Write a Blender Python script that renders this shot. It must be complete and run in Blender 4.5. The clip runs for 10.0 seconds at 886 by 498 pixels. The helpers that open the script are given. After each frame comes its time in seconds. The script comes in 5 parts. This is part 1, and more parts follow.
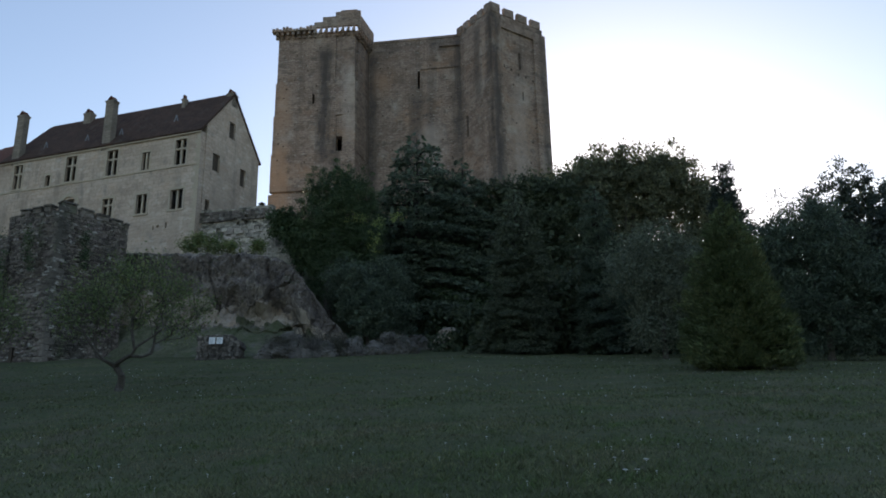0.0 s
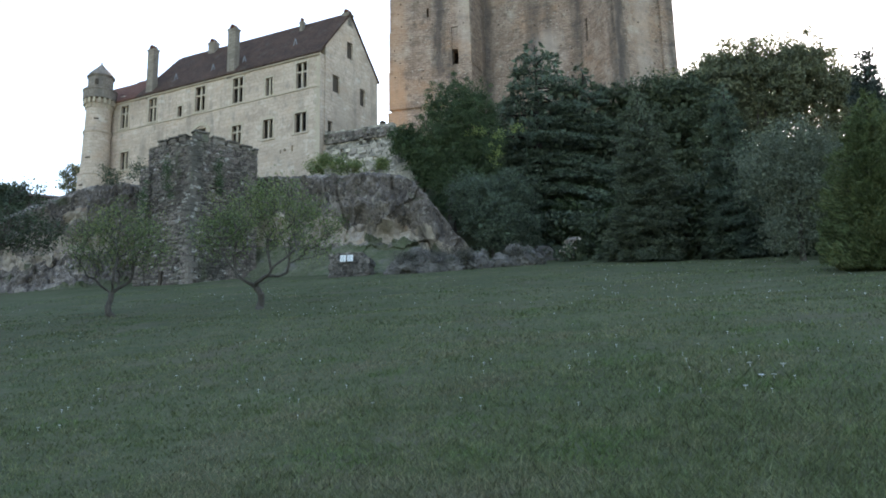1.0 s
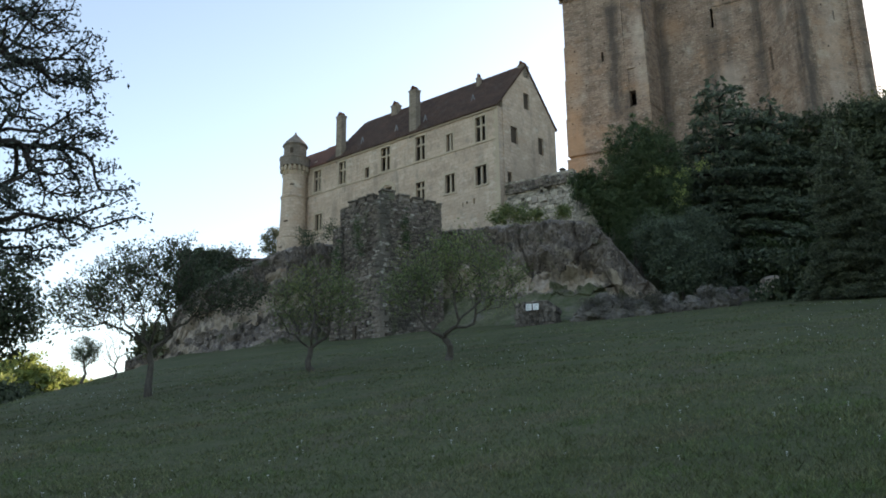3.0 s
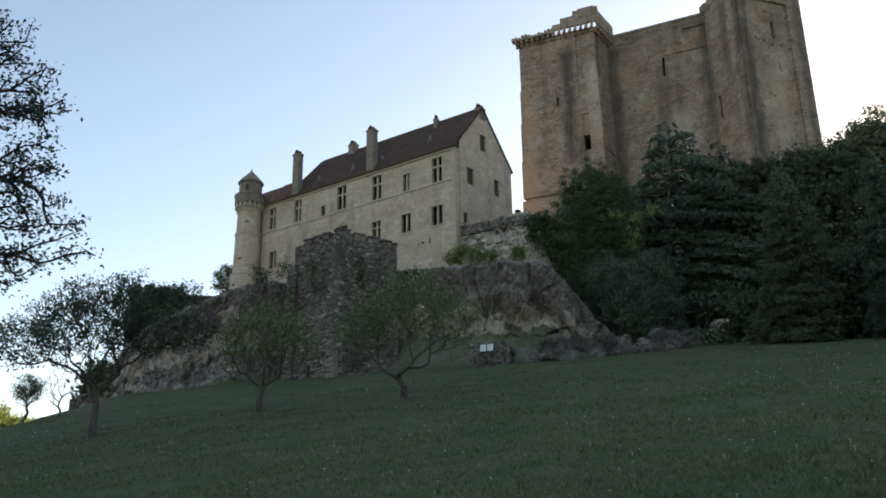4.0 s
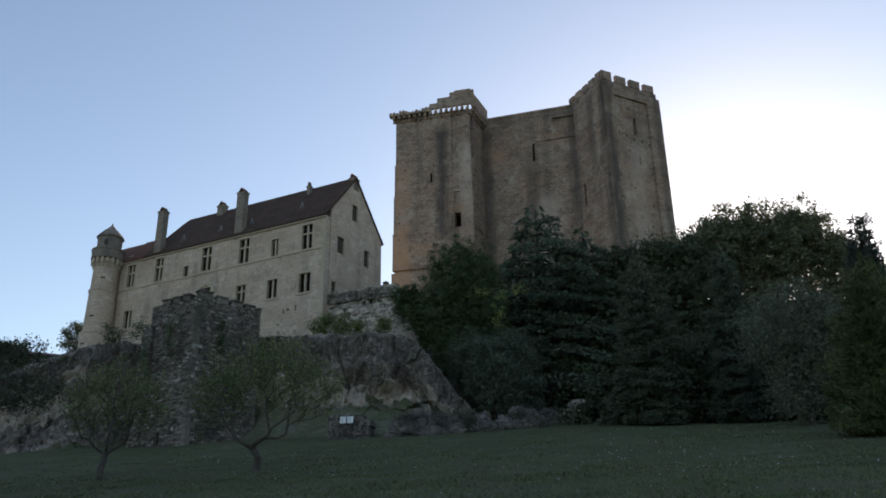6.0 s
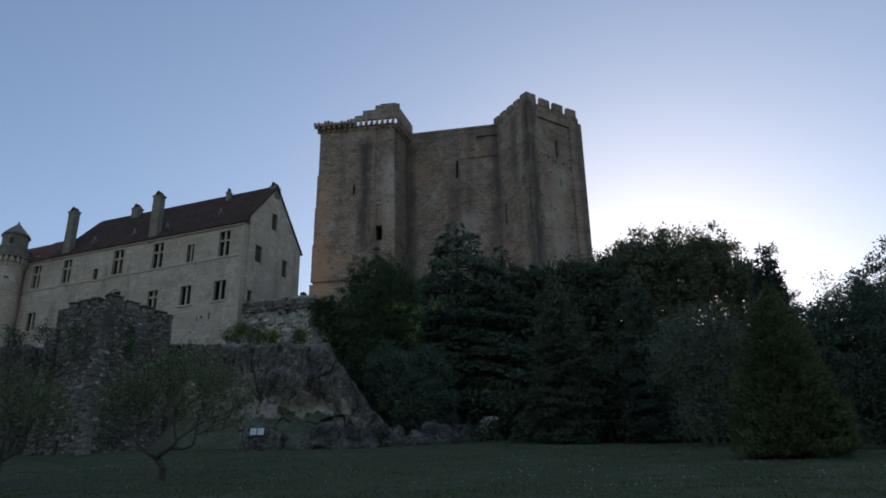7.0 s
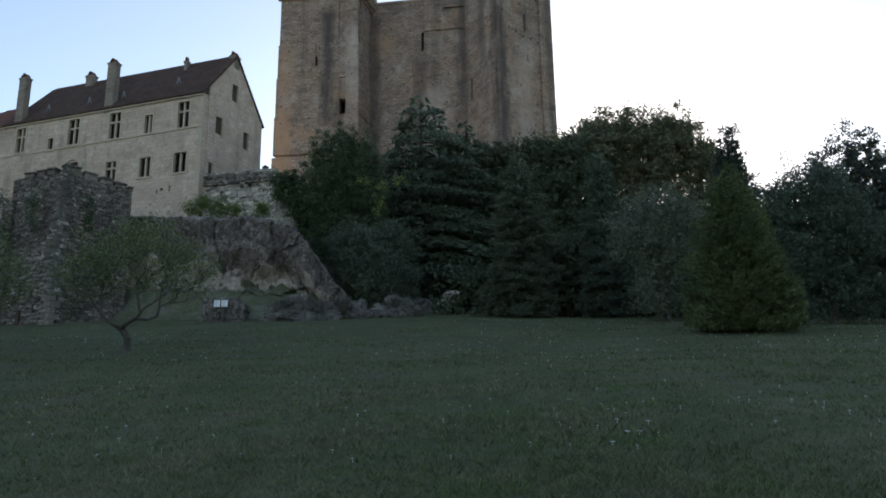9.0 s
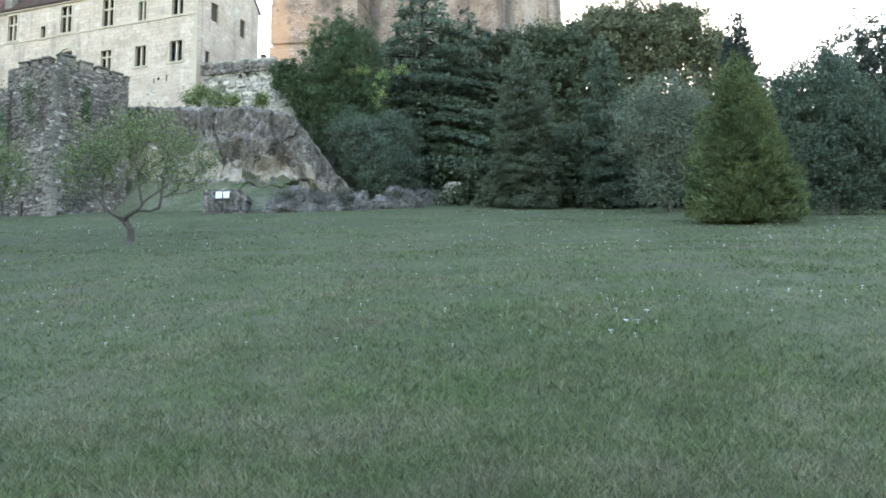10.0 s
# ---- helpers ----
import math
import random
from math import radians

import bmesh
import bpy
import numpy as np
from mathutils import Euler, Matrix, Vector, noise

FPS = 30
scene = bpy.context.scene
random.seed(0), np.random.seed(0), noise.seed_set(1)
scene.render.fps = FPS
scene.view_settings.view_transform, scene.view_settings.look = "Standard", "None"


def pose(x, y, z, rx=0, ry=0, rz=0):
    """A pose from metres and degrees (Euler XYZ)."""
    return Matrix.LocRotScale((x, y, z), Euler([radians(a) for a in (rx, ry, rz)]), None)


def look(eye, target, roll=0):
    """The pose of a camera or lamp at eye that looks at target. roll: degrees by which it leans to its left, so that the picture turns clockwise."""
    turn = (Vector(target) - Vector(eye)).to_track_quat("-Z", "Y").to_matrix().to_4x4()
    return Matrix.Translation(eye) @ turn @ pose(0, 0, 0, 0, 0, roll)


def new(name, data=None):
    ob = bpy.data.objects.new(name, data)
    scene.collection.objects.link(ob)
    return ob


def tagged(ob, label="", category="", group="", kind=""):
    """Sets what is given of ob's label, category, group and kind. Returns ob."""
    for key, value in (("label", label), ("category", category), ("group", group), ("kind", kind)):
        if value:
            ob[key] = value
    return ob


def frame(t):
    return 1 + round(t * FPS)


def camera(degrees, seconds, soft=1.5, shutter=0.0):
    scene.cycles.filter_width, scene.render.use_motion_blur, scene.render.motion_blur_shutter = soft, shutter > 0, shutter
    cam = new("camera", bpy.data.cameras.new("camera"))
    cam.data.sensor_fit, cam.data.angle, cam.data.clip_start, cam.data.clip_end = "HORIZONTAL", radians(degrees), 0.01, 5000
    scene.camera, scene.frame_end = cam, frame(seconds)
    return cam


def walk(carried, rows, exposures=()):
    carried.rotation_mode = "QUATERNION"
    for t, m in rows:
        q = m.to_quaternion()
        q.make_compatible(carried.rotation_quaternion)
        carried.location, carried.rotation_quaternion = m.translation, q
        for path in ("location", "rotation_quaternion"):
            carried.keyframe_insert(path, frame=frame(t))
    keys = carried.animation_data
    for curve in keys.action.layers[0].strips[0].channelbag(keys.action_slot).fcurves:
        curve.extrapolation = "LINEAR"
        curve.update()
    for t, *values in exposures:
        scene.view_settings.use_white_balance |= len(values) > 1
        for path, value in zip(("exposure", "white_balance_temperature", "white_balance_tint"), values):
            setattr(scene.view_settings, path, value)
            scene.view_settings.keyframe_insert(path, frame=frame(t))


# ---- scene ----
EYE_Z = 1.6
cam = camera(53.54, 10.0, soft=1.8)
PATH = [
    (0.0, pose(0, 0, 1.6, 108.30, 1.00, 0.00)),
    (0.5, pose(0, 0, 1.6, 106.58, 1.13, 2.54)),
    (1.0, pose(0, 0, 1.6, 102.75, 1.24, 8.40)),
    (1.5, pose(0, 0, 1.6, 102.40, 0.92, 17.94)),
    (2.0, pose(0, 0, 1.6, 102.68, 0.61, 21.23)),
    (2.5, pose(0, 0, 1.6, 104.36, 0.70, 21.34)),
    (4.0, pose(0, 0, 1.6, 108.68, 0.88, 17.63)),
    (4.5, pose(0, 0, 1.6, 109.78, 0.88, 15.72)),
    (5.0, pose(0, 0, 1.6, 111.02, 0.87, 13.66)),
    (5.5, pose(0, 0, 1.6, 112.23, 0.91, 11.40)),
    (7.0, pose(0, 0, 1.6, 114.04, 0.84, 2.74)),
    (7.5, pose(0, 0, 1.6, 113.86, 0.93, 1.41)),
    (8.0, pose(0, 0, 1.6, 112.89, 0.93, 1.06)),
    (8.5, pose(0, 0, 1.6, 109.78, 0.91, 0.72)),
    (9.0, pose(0, 0, 1.6, 105.91, 0.91, 0.24)),
    (9.5, pose(0, 0, 1.6, 101.55, 0.93, 0.23)),
    (10.0, pose(0, 0, 1.6, 98.82, 0.94, 0.35)),
]
EXPOSURES = [(0.0, 0.8, 7200, 15), (0.5, 1.3, 7400, 15), (1.0, 2.25, 7650, 15), (1.5, 2.5, 7850, 15), (2.0, 2.0, 7900, 15), (2.5, 1.7, 8300, 15), (4.0, 1.2, 8200, 15), (4.5, 1.15, 8100, 15),
             (5.0, 1.05, 8000, 15), (5.5, 0.95, 7800, 15), (7.0, 0.25, 6800, 15), (7.5, 0.15, 6800, 15), (8.0, 0.15, 6900, 15), (8.5, 0.45, 7100, 15), (9.0, 1.1, 7350, 15), (9.5, 2.45, 7600, 15), (10.0, 3.33, 7750, 15)]
walk(cam, PATH, EXPOSURES)

# ---- light ----
SUN_BEARING, SUN_HEIGHT = 12.0, 17.0
world = bpy.data.worlds.new("sky")
scene.world = world
world.use_nodes = True
wn = world.node_tree
sky = wn.nodes.new("ShaderNodeTexSky")
sky.sky_type = "NISHITA"
sky.sun_disc = False
sky.sun_elevation = radians(SUN_HEIGHT)
sky.sun_rotation = radians(SUN_BEARING)
sky.air_density, sky.dust_density, sky.ozone_density = 1.0, 0.35, 1.8
wn.nodes["Background"].inputs["Strength"].default_value = 0.13
wn.links.new(sky.outputs[0], wn.nodes["Background"].inputs["Color"])
sun = new("sun", bpy.data.lights.new("sun", "SUN"))
sun.data.energy, sun.data.angle, sun.data.color = 3.0, radians(0.5), (1.0, 0.9, 0.74)
_b, _h = radians(SUN_BEARING), radians(SUN_HEIGHT)
sun.matrix_world = look((math.sin(_b) * math.cos(_h) * 200, math.cos(_b) * math.cos(_h) * 200, math.sin(_h) * 200), (0, 0, 0))


# ---- materials ----
def material(name, tones, scale=1.0, rough=0.85, bump=0.3, fine=14.0, squash=(1, 1, 1), island=0.0, brick=None, mortar=(0.3, 0.28, 0.24), through_light=0.0,
             patches=None, spec=0.3, metal=0.0, relief=0.08, stones=None, streaks=()):
    """Two scales of noise between the tones, optional stone courses, relief and variation from piece to piece."""
    m = bpy.data.materials.new(name)
    m.use_nodes = True
    n, l = m.node_tree.nodes, m.node_tree.links
    bsdf = n["Principled BSDF"]
    bsdf.inputs["Roughness"].default_value = rough
    bsdf.inputs["Specular IOR Level"].default_value = spec
    bsdf.inputs["Metallic"].default_value = metal
    tc = n.new("ShaderNodeTexCoord")
    mp = n.new("ShaderNodeMapping")
    mp.inputs["Scale"].default_value = squash
    l.new(tc.outputs["Object"], mp.inputs["Vector"])
    big, small = n.new("ShaderNodeTexNoise"), n.new("ShaderNodeTexNoise")
    big.inputs["Scale"].default_value, big.inputs["Detail"].default_value = scale, 6
    small.inputs["Scale"].default_value, small.inputs["Detail"].default_value = fine, 5
    for t in (big, small):
        t.inputs["Roughness"].default_value = 0.65
        l.new(mp.outputs[0], t.inputs["Vector"])
    mix = n.new("ShaderNodeMath")
    mix.operation = "MULTIPLY_ADD"
    mix.inputs[1].default_value = 0.45
    l.new(small.outputs["Fac"], mix.inputs[0])
    half = n.new("ShaderNodeMath")
    half.operation = "MULTIPLY"
    half.inputs[1].default_value = 0.55
    l.new(big.outputs["Fac"], half.inputs[0])
    l.new(half.outputs[0], mix.inputs[2])
    ramp = n.new("ShaderNodeValToRGB")
    e = ramp.color_ramp.elements
    for i, c in enumerate(tones):
        p = 0.33 + 0.34 * i / max(1, len(tones) - 1)
        el = e[i] if i < 2 else e.new(p)
        el.position, el.color = p, (*c, 1)
    l.new(mix.outputs[0], ramp.inputs["Fac"])
    colour, height = ramp.outputs["Color"], mix.outputs[0]

    def blend(kind, fac, a, b):
        q = n.new("ShaderNodeMixRGB")
        q.blend_type = kind
        for socket, value in zip(("Fac", "Color1", "Color2"), (fac, a, b)):
            if isinstance(value, (int, float)):
                q.inputs[socket].default_value = value
            elif isinstance(value, tuple):
                q.inputs[socket].default_value = (*value, 1)
            else:
                l.new(value, q.inputs[socket])
        return q.outputs[0]

    if brick:
        sep, com = n.new("ShaderNodeSeparateXYZ"), n.new("ShaderNodeCombineXYZ")
        l.new(tc.outputs["Object"], sep.inputs[0])
        add = n.new("ShaderNodeMath")
        l.new(sep.outputs["X"], add.inputs[0])
        l.new(sep.outputs["Y"], add.inputs[1])
        wob = n.new("ShaderNodeTexNoise")
        wob.inputs["Scale"].default_value = 0.9
        l.new(tc.outputs["Object"], wob.inputs["Vector"])
        zz = n.new("ShaderNodeMath")
        zz.operation = "MULTIPLY_ADD"
        zz.inputs[1].default_value = brick[2]
        l.new(wob.outputs["Fac"], zz.inputs[0])
        l.new(sep.outputs["Z"], zz.inputs[2])
        l.new(add.outputs[0], com.inputs["X"])
        l.new(zz.outputs[0], com.inputs["Y"])
        b = n.new("ShaderNodeTexBrick")
        b.inputs["Scale"].default_value = 1.0
        b.inputs["Brick Width"].default_value, b.inputs["Row Height"].default_value = brick[0], brick[1]
        b.inputs["Mortar Size"].default_value = brick[3]
        b.inputs["Mortar Smooth"].default_value = 0.4
        b.inputs["Color1"].default_value, b.inputs["Color2"].default_value = (0.62, 0.6, 0.56, 1), (1.0, 0.99, 0.97, 1)
        b.inputs["Mortar"].default_value = (*mortar, 1)
        l.new(com.outputs[0], b.inputs["Vector"])
        colour = blend("MULTIPLY", brick[4], colour, b.outputs["Color"])
        hm = n.new("ShaderNodeMath")
        hm.operation = "MULTIPLY_ADD"
        hm.inputs[1].default_value = -0.5
        l.new(b.outputs["Fac"], hm.inputs[0])
        l.new(height, hm.inputs[2])
        height = hm.outputs[0]
    if stones:
        wv, vm, vo, ve, rr = (n.new("ShaderNodeTexNoise"), n.new("ShaderNodeVectorMath"), n.new("ShaderNodeTexVoronoi"), n.new("ShaderNodeTexVoronoi"), n.new("ShaderNodeMapRange"))
        wv.inputs["Scale"].default_value = 1.7
        l.new(tc.outputs["Object"], wv.inputs["Vector"])
        vm.operation = "MULTIPLY_ADD"
        vm.inputs[1].default_value = (0.35, 0.35, 0.35)
        l.new(wv.outputs["Color"], vm.inputs[0])
        l.new(tc.outputs["Object"], vm.inputs[2])
        sq = n.new("ShaderNodeMapping")
        sq.inputs["Scale"].default_value = (1, 1, 1.7)
        l.new(vm.outputs[0], sq.inputs["Vector"])
        ve.feature = "DISTANCE_TO_EDGE"
        for t in (vo, ve):
            t.inputs["Scale"].default_value = stones[0]
            l.new(sq.outputs[0], t.inputs["Vector"])
        sp = n.new("ShaderNodeSeparateXYZ")
        l.new(vo.outputs["Color"], sp.inputs[0])
        sv = n.new("ShaderNodeMapRange")
        sv.inputs["To Min"].default_value, sv.inputs["To Max"].default_value = 1 - stones[1], 1 + stones[1]
        l.new(sp.outputs["X"], sv.inputs["Value"])
        hs = n.new("ShaderNodeHueSaturation")
        l.new(sv.outputs[0], hs.inputs["Value"])
        l.new(colour, hs.inputs["Color"])
        rr.inputs["From Max"].default_value = 0.09
        l.new(ve.outputs["Distance"], rr.inputs["Value"])
        colour = blend("MIX", rr.outputs[0], mortar, hs.outputs[0])
        ha = n.new("ShaderNodeMath")
        l.new(rr.outputs[0], ha.inputs[0])
        l.new(height, ha.inputs[1])
        height = ha.outputs[0]
    if patches:
        for tone, size, stretch, low, high, amount in patches:
            pm, pt, pr = n.new("ShaderNodeMapping"), n.new("ShaderNodeTexNoise"), n.new("ShaderNodeMapRange")
            pm.inputs["Scale"].default_value = stretch
            pm.inputs["Location"].default_value = (tone[0] * 91, tone[1] * 57, tone[2] * 33)
            l.new(tc.outputs["Object"], pm.inputs["Vector"])
            l.new(pm.outputs[0], pt.inputs["Vector"])
            pt.inputs["Scale"].default_value, pt.inputs["Detail"].default_value, pt.inputs["Roughness"].default_value = size, 7, 0.62
            pr.inputs["From Min"].default_value, pr.inputs["From Max"].default_value, pr.inputs["To Max"].default_value = low, high, amount
            l.new(pt.outputs["Fac"], pr.inputs["Value"])
            colour = blend("MIX", pr.outputs[0], colour, tone)
    for sx, sy, wide, z0, z1, tone, amount in streaks:
        # rain stains, painted shade and bounce light: ragged vertical band round one wall line
        flat, far, wob, band = n.new("ShaderNodeVectorMath"), n.new("ShaderNodeVectorMath"), n.new("ShaderNodeTexNoise"), n.new("ShaderNodeMapRange")
        flat.operation, far.operation = "MULTIPLY", "DISTANCE"
        flat.inputs[1].default_value, far.inputs[1].default_value = (1, 1, 0), (sx, sy, 0)
        l.new(tc.outputs["Object"], flat.inputs[0])
        l.new(flat.outputs[0], far.inputs[0])
        lean = n.new("ShaderNodeMapping")
        lean.inputs["Scale"].default_value = (1, 1, 0.22)
        l.new(tc.outputs["Object"], lean.inputs["Vector"])
        l.new(lean.outputs[0], wob.inputs["Vector"])
        wob.inputs["Scale"].default_value, wob.inputs["Detail"].default_value, wob.inputs["Roughness"].default_value = 1.1, 6, 0.7
        shift = n.new("ShaderNodeMath")
        shift.operation = "MULTIPLY_ADD"
        shift.inputs[1].default_value = wide * 2.2
        l.new(wob.outputs["Fac"], shift.inputs[0])
        l.new(far.outputs["Value"], shift.inputs[2])
        band.interpolation_type = "SMOOTHSTEP"
        band.inputs["From Min"].default_value, band.inputs["From Max"].default_value = wide * 2.3, wide * 1.1
        band.inputs["To Max"].default_value = amount
        l.new(shift.outputs[0], band.inputs["Value"])
        high, up, low, both = n.new("ShaderNodeSeparateXYZ"), n.new("ShaderNodeMapRange"), n.new("ShaderNodeMapRange"), n.new("ShaderNodeMath")
        l.new(tc.outputs["Object"], high.inputs[0])
        for node, a, b in ((up, z1 + 1.0, z1 - 1.5), (low, z0 - 2.0, z0 + 2.0)):
            node.interpolation_type = "SMOOTHSTEP"
            node.inputs["From Min"].default_value, node.inputs["From Max"].default_value = a, b
            l.new(high.outputs["Z"], node.inputs["Value"])
        both.operation = "MULTIPLY"
        l.new(up.outputs[0], both.inputs[0])
        l.new(low.outputs[0], both.inputs[1])
        each = n.new("ShaderNodeMath")
        each.operation = "MULTIPLY"
        l.new(both.outputs[0], each.inputs[0])
        l.new(band.outputs[0], each.inputs[1])
        colour = blend("MIX", each.outputs[0], colour, tone)
    if island:
        g, o = n.new("ShaderNodeNewGeometry"), n.new("ShaderNodeHueSaturation")
        mr = n.new("ShaderNodeMapRange")
        mr.inputs["To Min"].default_value, mr.inputs["To Max"].default_value = 1 - island, 1 + island
        l.new(g.outputs["Random Per Island"], mr.inputs["Value"])
        l.new(mr.outputs[0], o.inputs["Value"])
        turn, part_of, hue = n.new("ShaderNodeMath"), n.new("ShaderNodeMath"), n.new("ShaderNodeMapRange")
        turn.operation, part_of.operation = "MULTIPLY", "FRACT"
        turn.inputs[1].default_value = 17.3
        l.new(g.outputs["Random Per Island"], turn.inputs[0])
        l.new(turn.outputs[0], part_of.inputs[0])
        l.new(part_of.outputs[0], hue.inputs["Value"])
        hue.inputs["To Min"].default_value, hue.inputs["To Max"].default_value = 0.5 - 0.05 * island, 0.5 + 0.04 * island
        l.new(hue.outputs[0], o.inputs["Hue"])
        l.new(colour, o.inputs["Color"])
        colour = o.outputs[0]
    l.new(colour, bsdf.inputs["Base Color"])
    if bump:
        bp = n.new("ShaderNodeBump")
        bp.inputs["Strength"].default_value, bp.inputs["Distance"].default_value = bump, relief
        l.new(height, bp.inputs["Height"])
        l.new(bp.outputs[0], bsdf.inputs["Normal"])
    if through_light:
        tr, ms = n.new("ShaderNodeBsdfTranslucent"), n.new("ShaderNodeMixShader")
        l.new(colour, tr.inputs["Color"])
        ms.inputs[0].default_value = through_light
        l.new(bsdf.outputs[0], ms.inputs[1])
        l.new(tr.outputs[0], ms.inputs[2])
        l.new(ms.outputs[0], n["Material Output"].inputs["Surface"])
    return m


# the ochre doubles as warm bounced light painted on the keep's left edge
STAIN_AND_SHADE, OCHRE_AND_GLOW, CHALK = (0.075, 0.066, 0.06), (0.52, 0.31, 0.19), (0.54, 0.46, 0.4)
KEEP = material("keep_stone", [(0.18, 0.13, 0.105), (0.35, 0.26, 0.208), (0.52, 0.41, 0.335)], 0.3, 0.92, 1.0, 3.6, (1, 1, 2.0), brick=(0.62, 0.31, 0.4, 0.025, 0.5), relief=0.15,
                patches=[((0.42, 0.25, 0.15), 0.12, (1, 1, 1.6), 0.52, 0.68, 0.55), ((0.52, 0.46, 0.39), 0.3, (1, 1, 0.8), 0.55, 0.68, 0.55),
                         ((0.09, 0.078, 0.068), 0.23, (1, 1, 0.05), 0.57, 0.66, 0.6), ((0.12, 0.1, 0.085), 0.9, (1, 1, 1.7), 0.53, 0.66, 0.7),
                         ((0.56, 0.5, 0.43), 1.9, (1, 1, 2.2), 0.59, 0.66, 0.6), ((0.06, 0.05, 0.045), 2.4, (1, 1, 1.6), 0.6, 0.68, 0.7)],
                # dark bands: stains, and shade painted into the recesses beside the towers
                streaks=[(-14.1, 99.8, 1.25, 46, 62.5, STAIN_AND_SHADE, 0.9), (-12.4, 99.6, 0.8, 44, 50, STAIN_AND_SHADE, 0.6), (-19.8, 100.3, 1.9, 33, 49, OCHRE_AND_GLOW, 0.75), (-19.6, 100.3, 1.5, 50, 57, OCHRE_AND_GLOW, 0.45),
                         (7.3, 97.0, 1.15, 40, 66, STAIN_AND_SHADE, 0.92), (5.4, 99.2, 1.1, 54, 65, STAIN_AND_SHADE, 0.6), (3.0, 102.8, 1.0, 46, 66, STAIN_AND_SHADE, 0.75), (13.9, 101.6, 0.9, 36, 66, STAIN_AND_SHADE, 0.7),
                         (-8.6, 104.0, 1.2, 40, 64, STAIN_AND_SHADE, 0.7), (-2.6, 103.3, 1.0, 48, 57, STAIN_AND_SHADE, 0.5), (-7.0, 103.9, 1.8, 58, 61, OCHRE_AND_GLOW, 0.5), (-0.6, 103.0, 2.2, 42, 53, CHALK, 0.5),
                         (10.5, 99.2, 2.0, 40, 57, CHALK, 0.35), (-11.0, 99.5, 1.1, 49, 60, CHALK, 0.45), (0.8, 102.8, 2.2, 63.5, 66, STAIN_AND_SHADE, 0.6), (-6.0, 103.7, 2.6, 63.5, 66, STAIN_AND_SHADE, 0.45)])
HOUSE = material("house_stone", [(0.4, 0.3, 0.228), (0.57, 0.445, 0.352), (0.69, 0.565, 0.465)], 0.35, 0.9, 0.55, 5.0, brick=(0.7, 0.34, 0.06, 0.018, 0.4), relief=0.06,
                 patches=[((0.36, 0.285, 0.215), 0.3, (1, 1, 0.4), 0.5, 0.7, 0.65), ((0.25, 0.22, 0.185), 1.6, (1, 1, 0.6), 0.56, 0.69, 0.65), ((0.2, 0.18, 0.15), 0.7, (1, 1, 0.15), 0.57, 0.71, 0.65),
                          ((0.5, 0.33, 0.22), 0.5, (1, 1, 1.4), 0.57, 0.68, 0.4), ((0.72, 0.65, 0.55), 0.9, (1, 1, 1.6), 0.57, 0.68, 0.5)])
TURRET_STONE = material("grey_turret_stone", [(0.15, 0.122, 0.1), (0.26, 0.215, 0.178), (0.38, 0.32, 0.265)], 0.8, 0.92, 0.5, 6.0, brick=(0.6, 0.3, 0.05, 0.02, 0.4), relief=0.06,
                        patches=[((0.14, 0.125, 0.11), 0.9, (1, 1, 0.3), 0.5, 0.66, 0.7)])
TRIM = material("dressed_stone", [(0.4, 0.325, 0.24), (0.55, 0.46, 0.355)], 1.2, 0.9, 0.25, 12)
RUBBLE = material("rubble_stone", [(0.09, 0.075, 0.064), (0.18, 0.152, 0.128), (0.33, 0.285, 0.24)], 0.5, 0.95, 1.0, 6.5, stones=(4.6, 0.5), mortar=(0.16, 0.145, 0.125), relief=0.12,
                  patches=[((0.09, 0.085, 0.072), 0.4, (1, 1, 0.3), 0.5, 0.66, 0.75), ((0.42, 0.4, 0.36), 2.2, (1, 1, 2), 0.57, 0.64, 0.6)])
RUBBLE_FACE = material("laid_rubble", [(0.085, 0.07, 0.06), (0.165, 0.137, 0.115), (0.28, 0.235, 0.198)], 0.35, 0.95, 0.8, 7.0, island=0.42, relief=0.06,
                       patches=[((0.075, 0.07, 0.058), 0.35, (1, 1, 0.3), 0.5, 0.64, 0.8), ((0.4, 0.37, 0.33), 1.5, (1, 1, 2.2), 0.57, 0.63, 0.75), ((0.1, 0.115, 0.06), 0.9, (1, 1, 0.4), 0.58, 0.68, 0.6)])
TERRACE = material("terrace_wall_stone", [(0.26, 0.22, 0.175), (0.48, 0.42, 0.335), (0.7, 0.62, 0.51)], 0.6, 0.95, 1.0, 4.0, stones=(3.2, 0.4), mortar=(0.42, 0.39, 0.34), relief=0.12,
                   patches=[((0.09, 0.085, 0.07), 1.1, (1, 1, 1), 0.53, 0.62, 0.85)])
PALE_FACE = material("pale_laid_rubble", [(0.28, 0.24, 0.195), (0.46, 0.4, 0.33), (0.66, 0.59, 0.5)], 0.5, 0.95, 0.8, 6.0, island=0.3, relief=0.06,
                     patches=[((0.12, 0.11, 0.09), 0.9, (1, 1, 0.6), 0.54, 0.63, 0.8)])
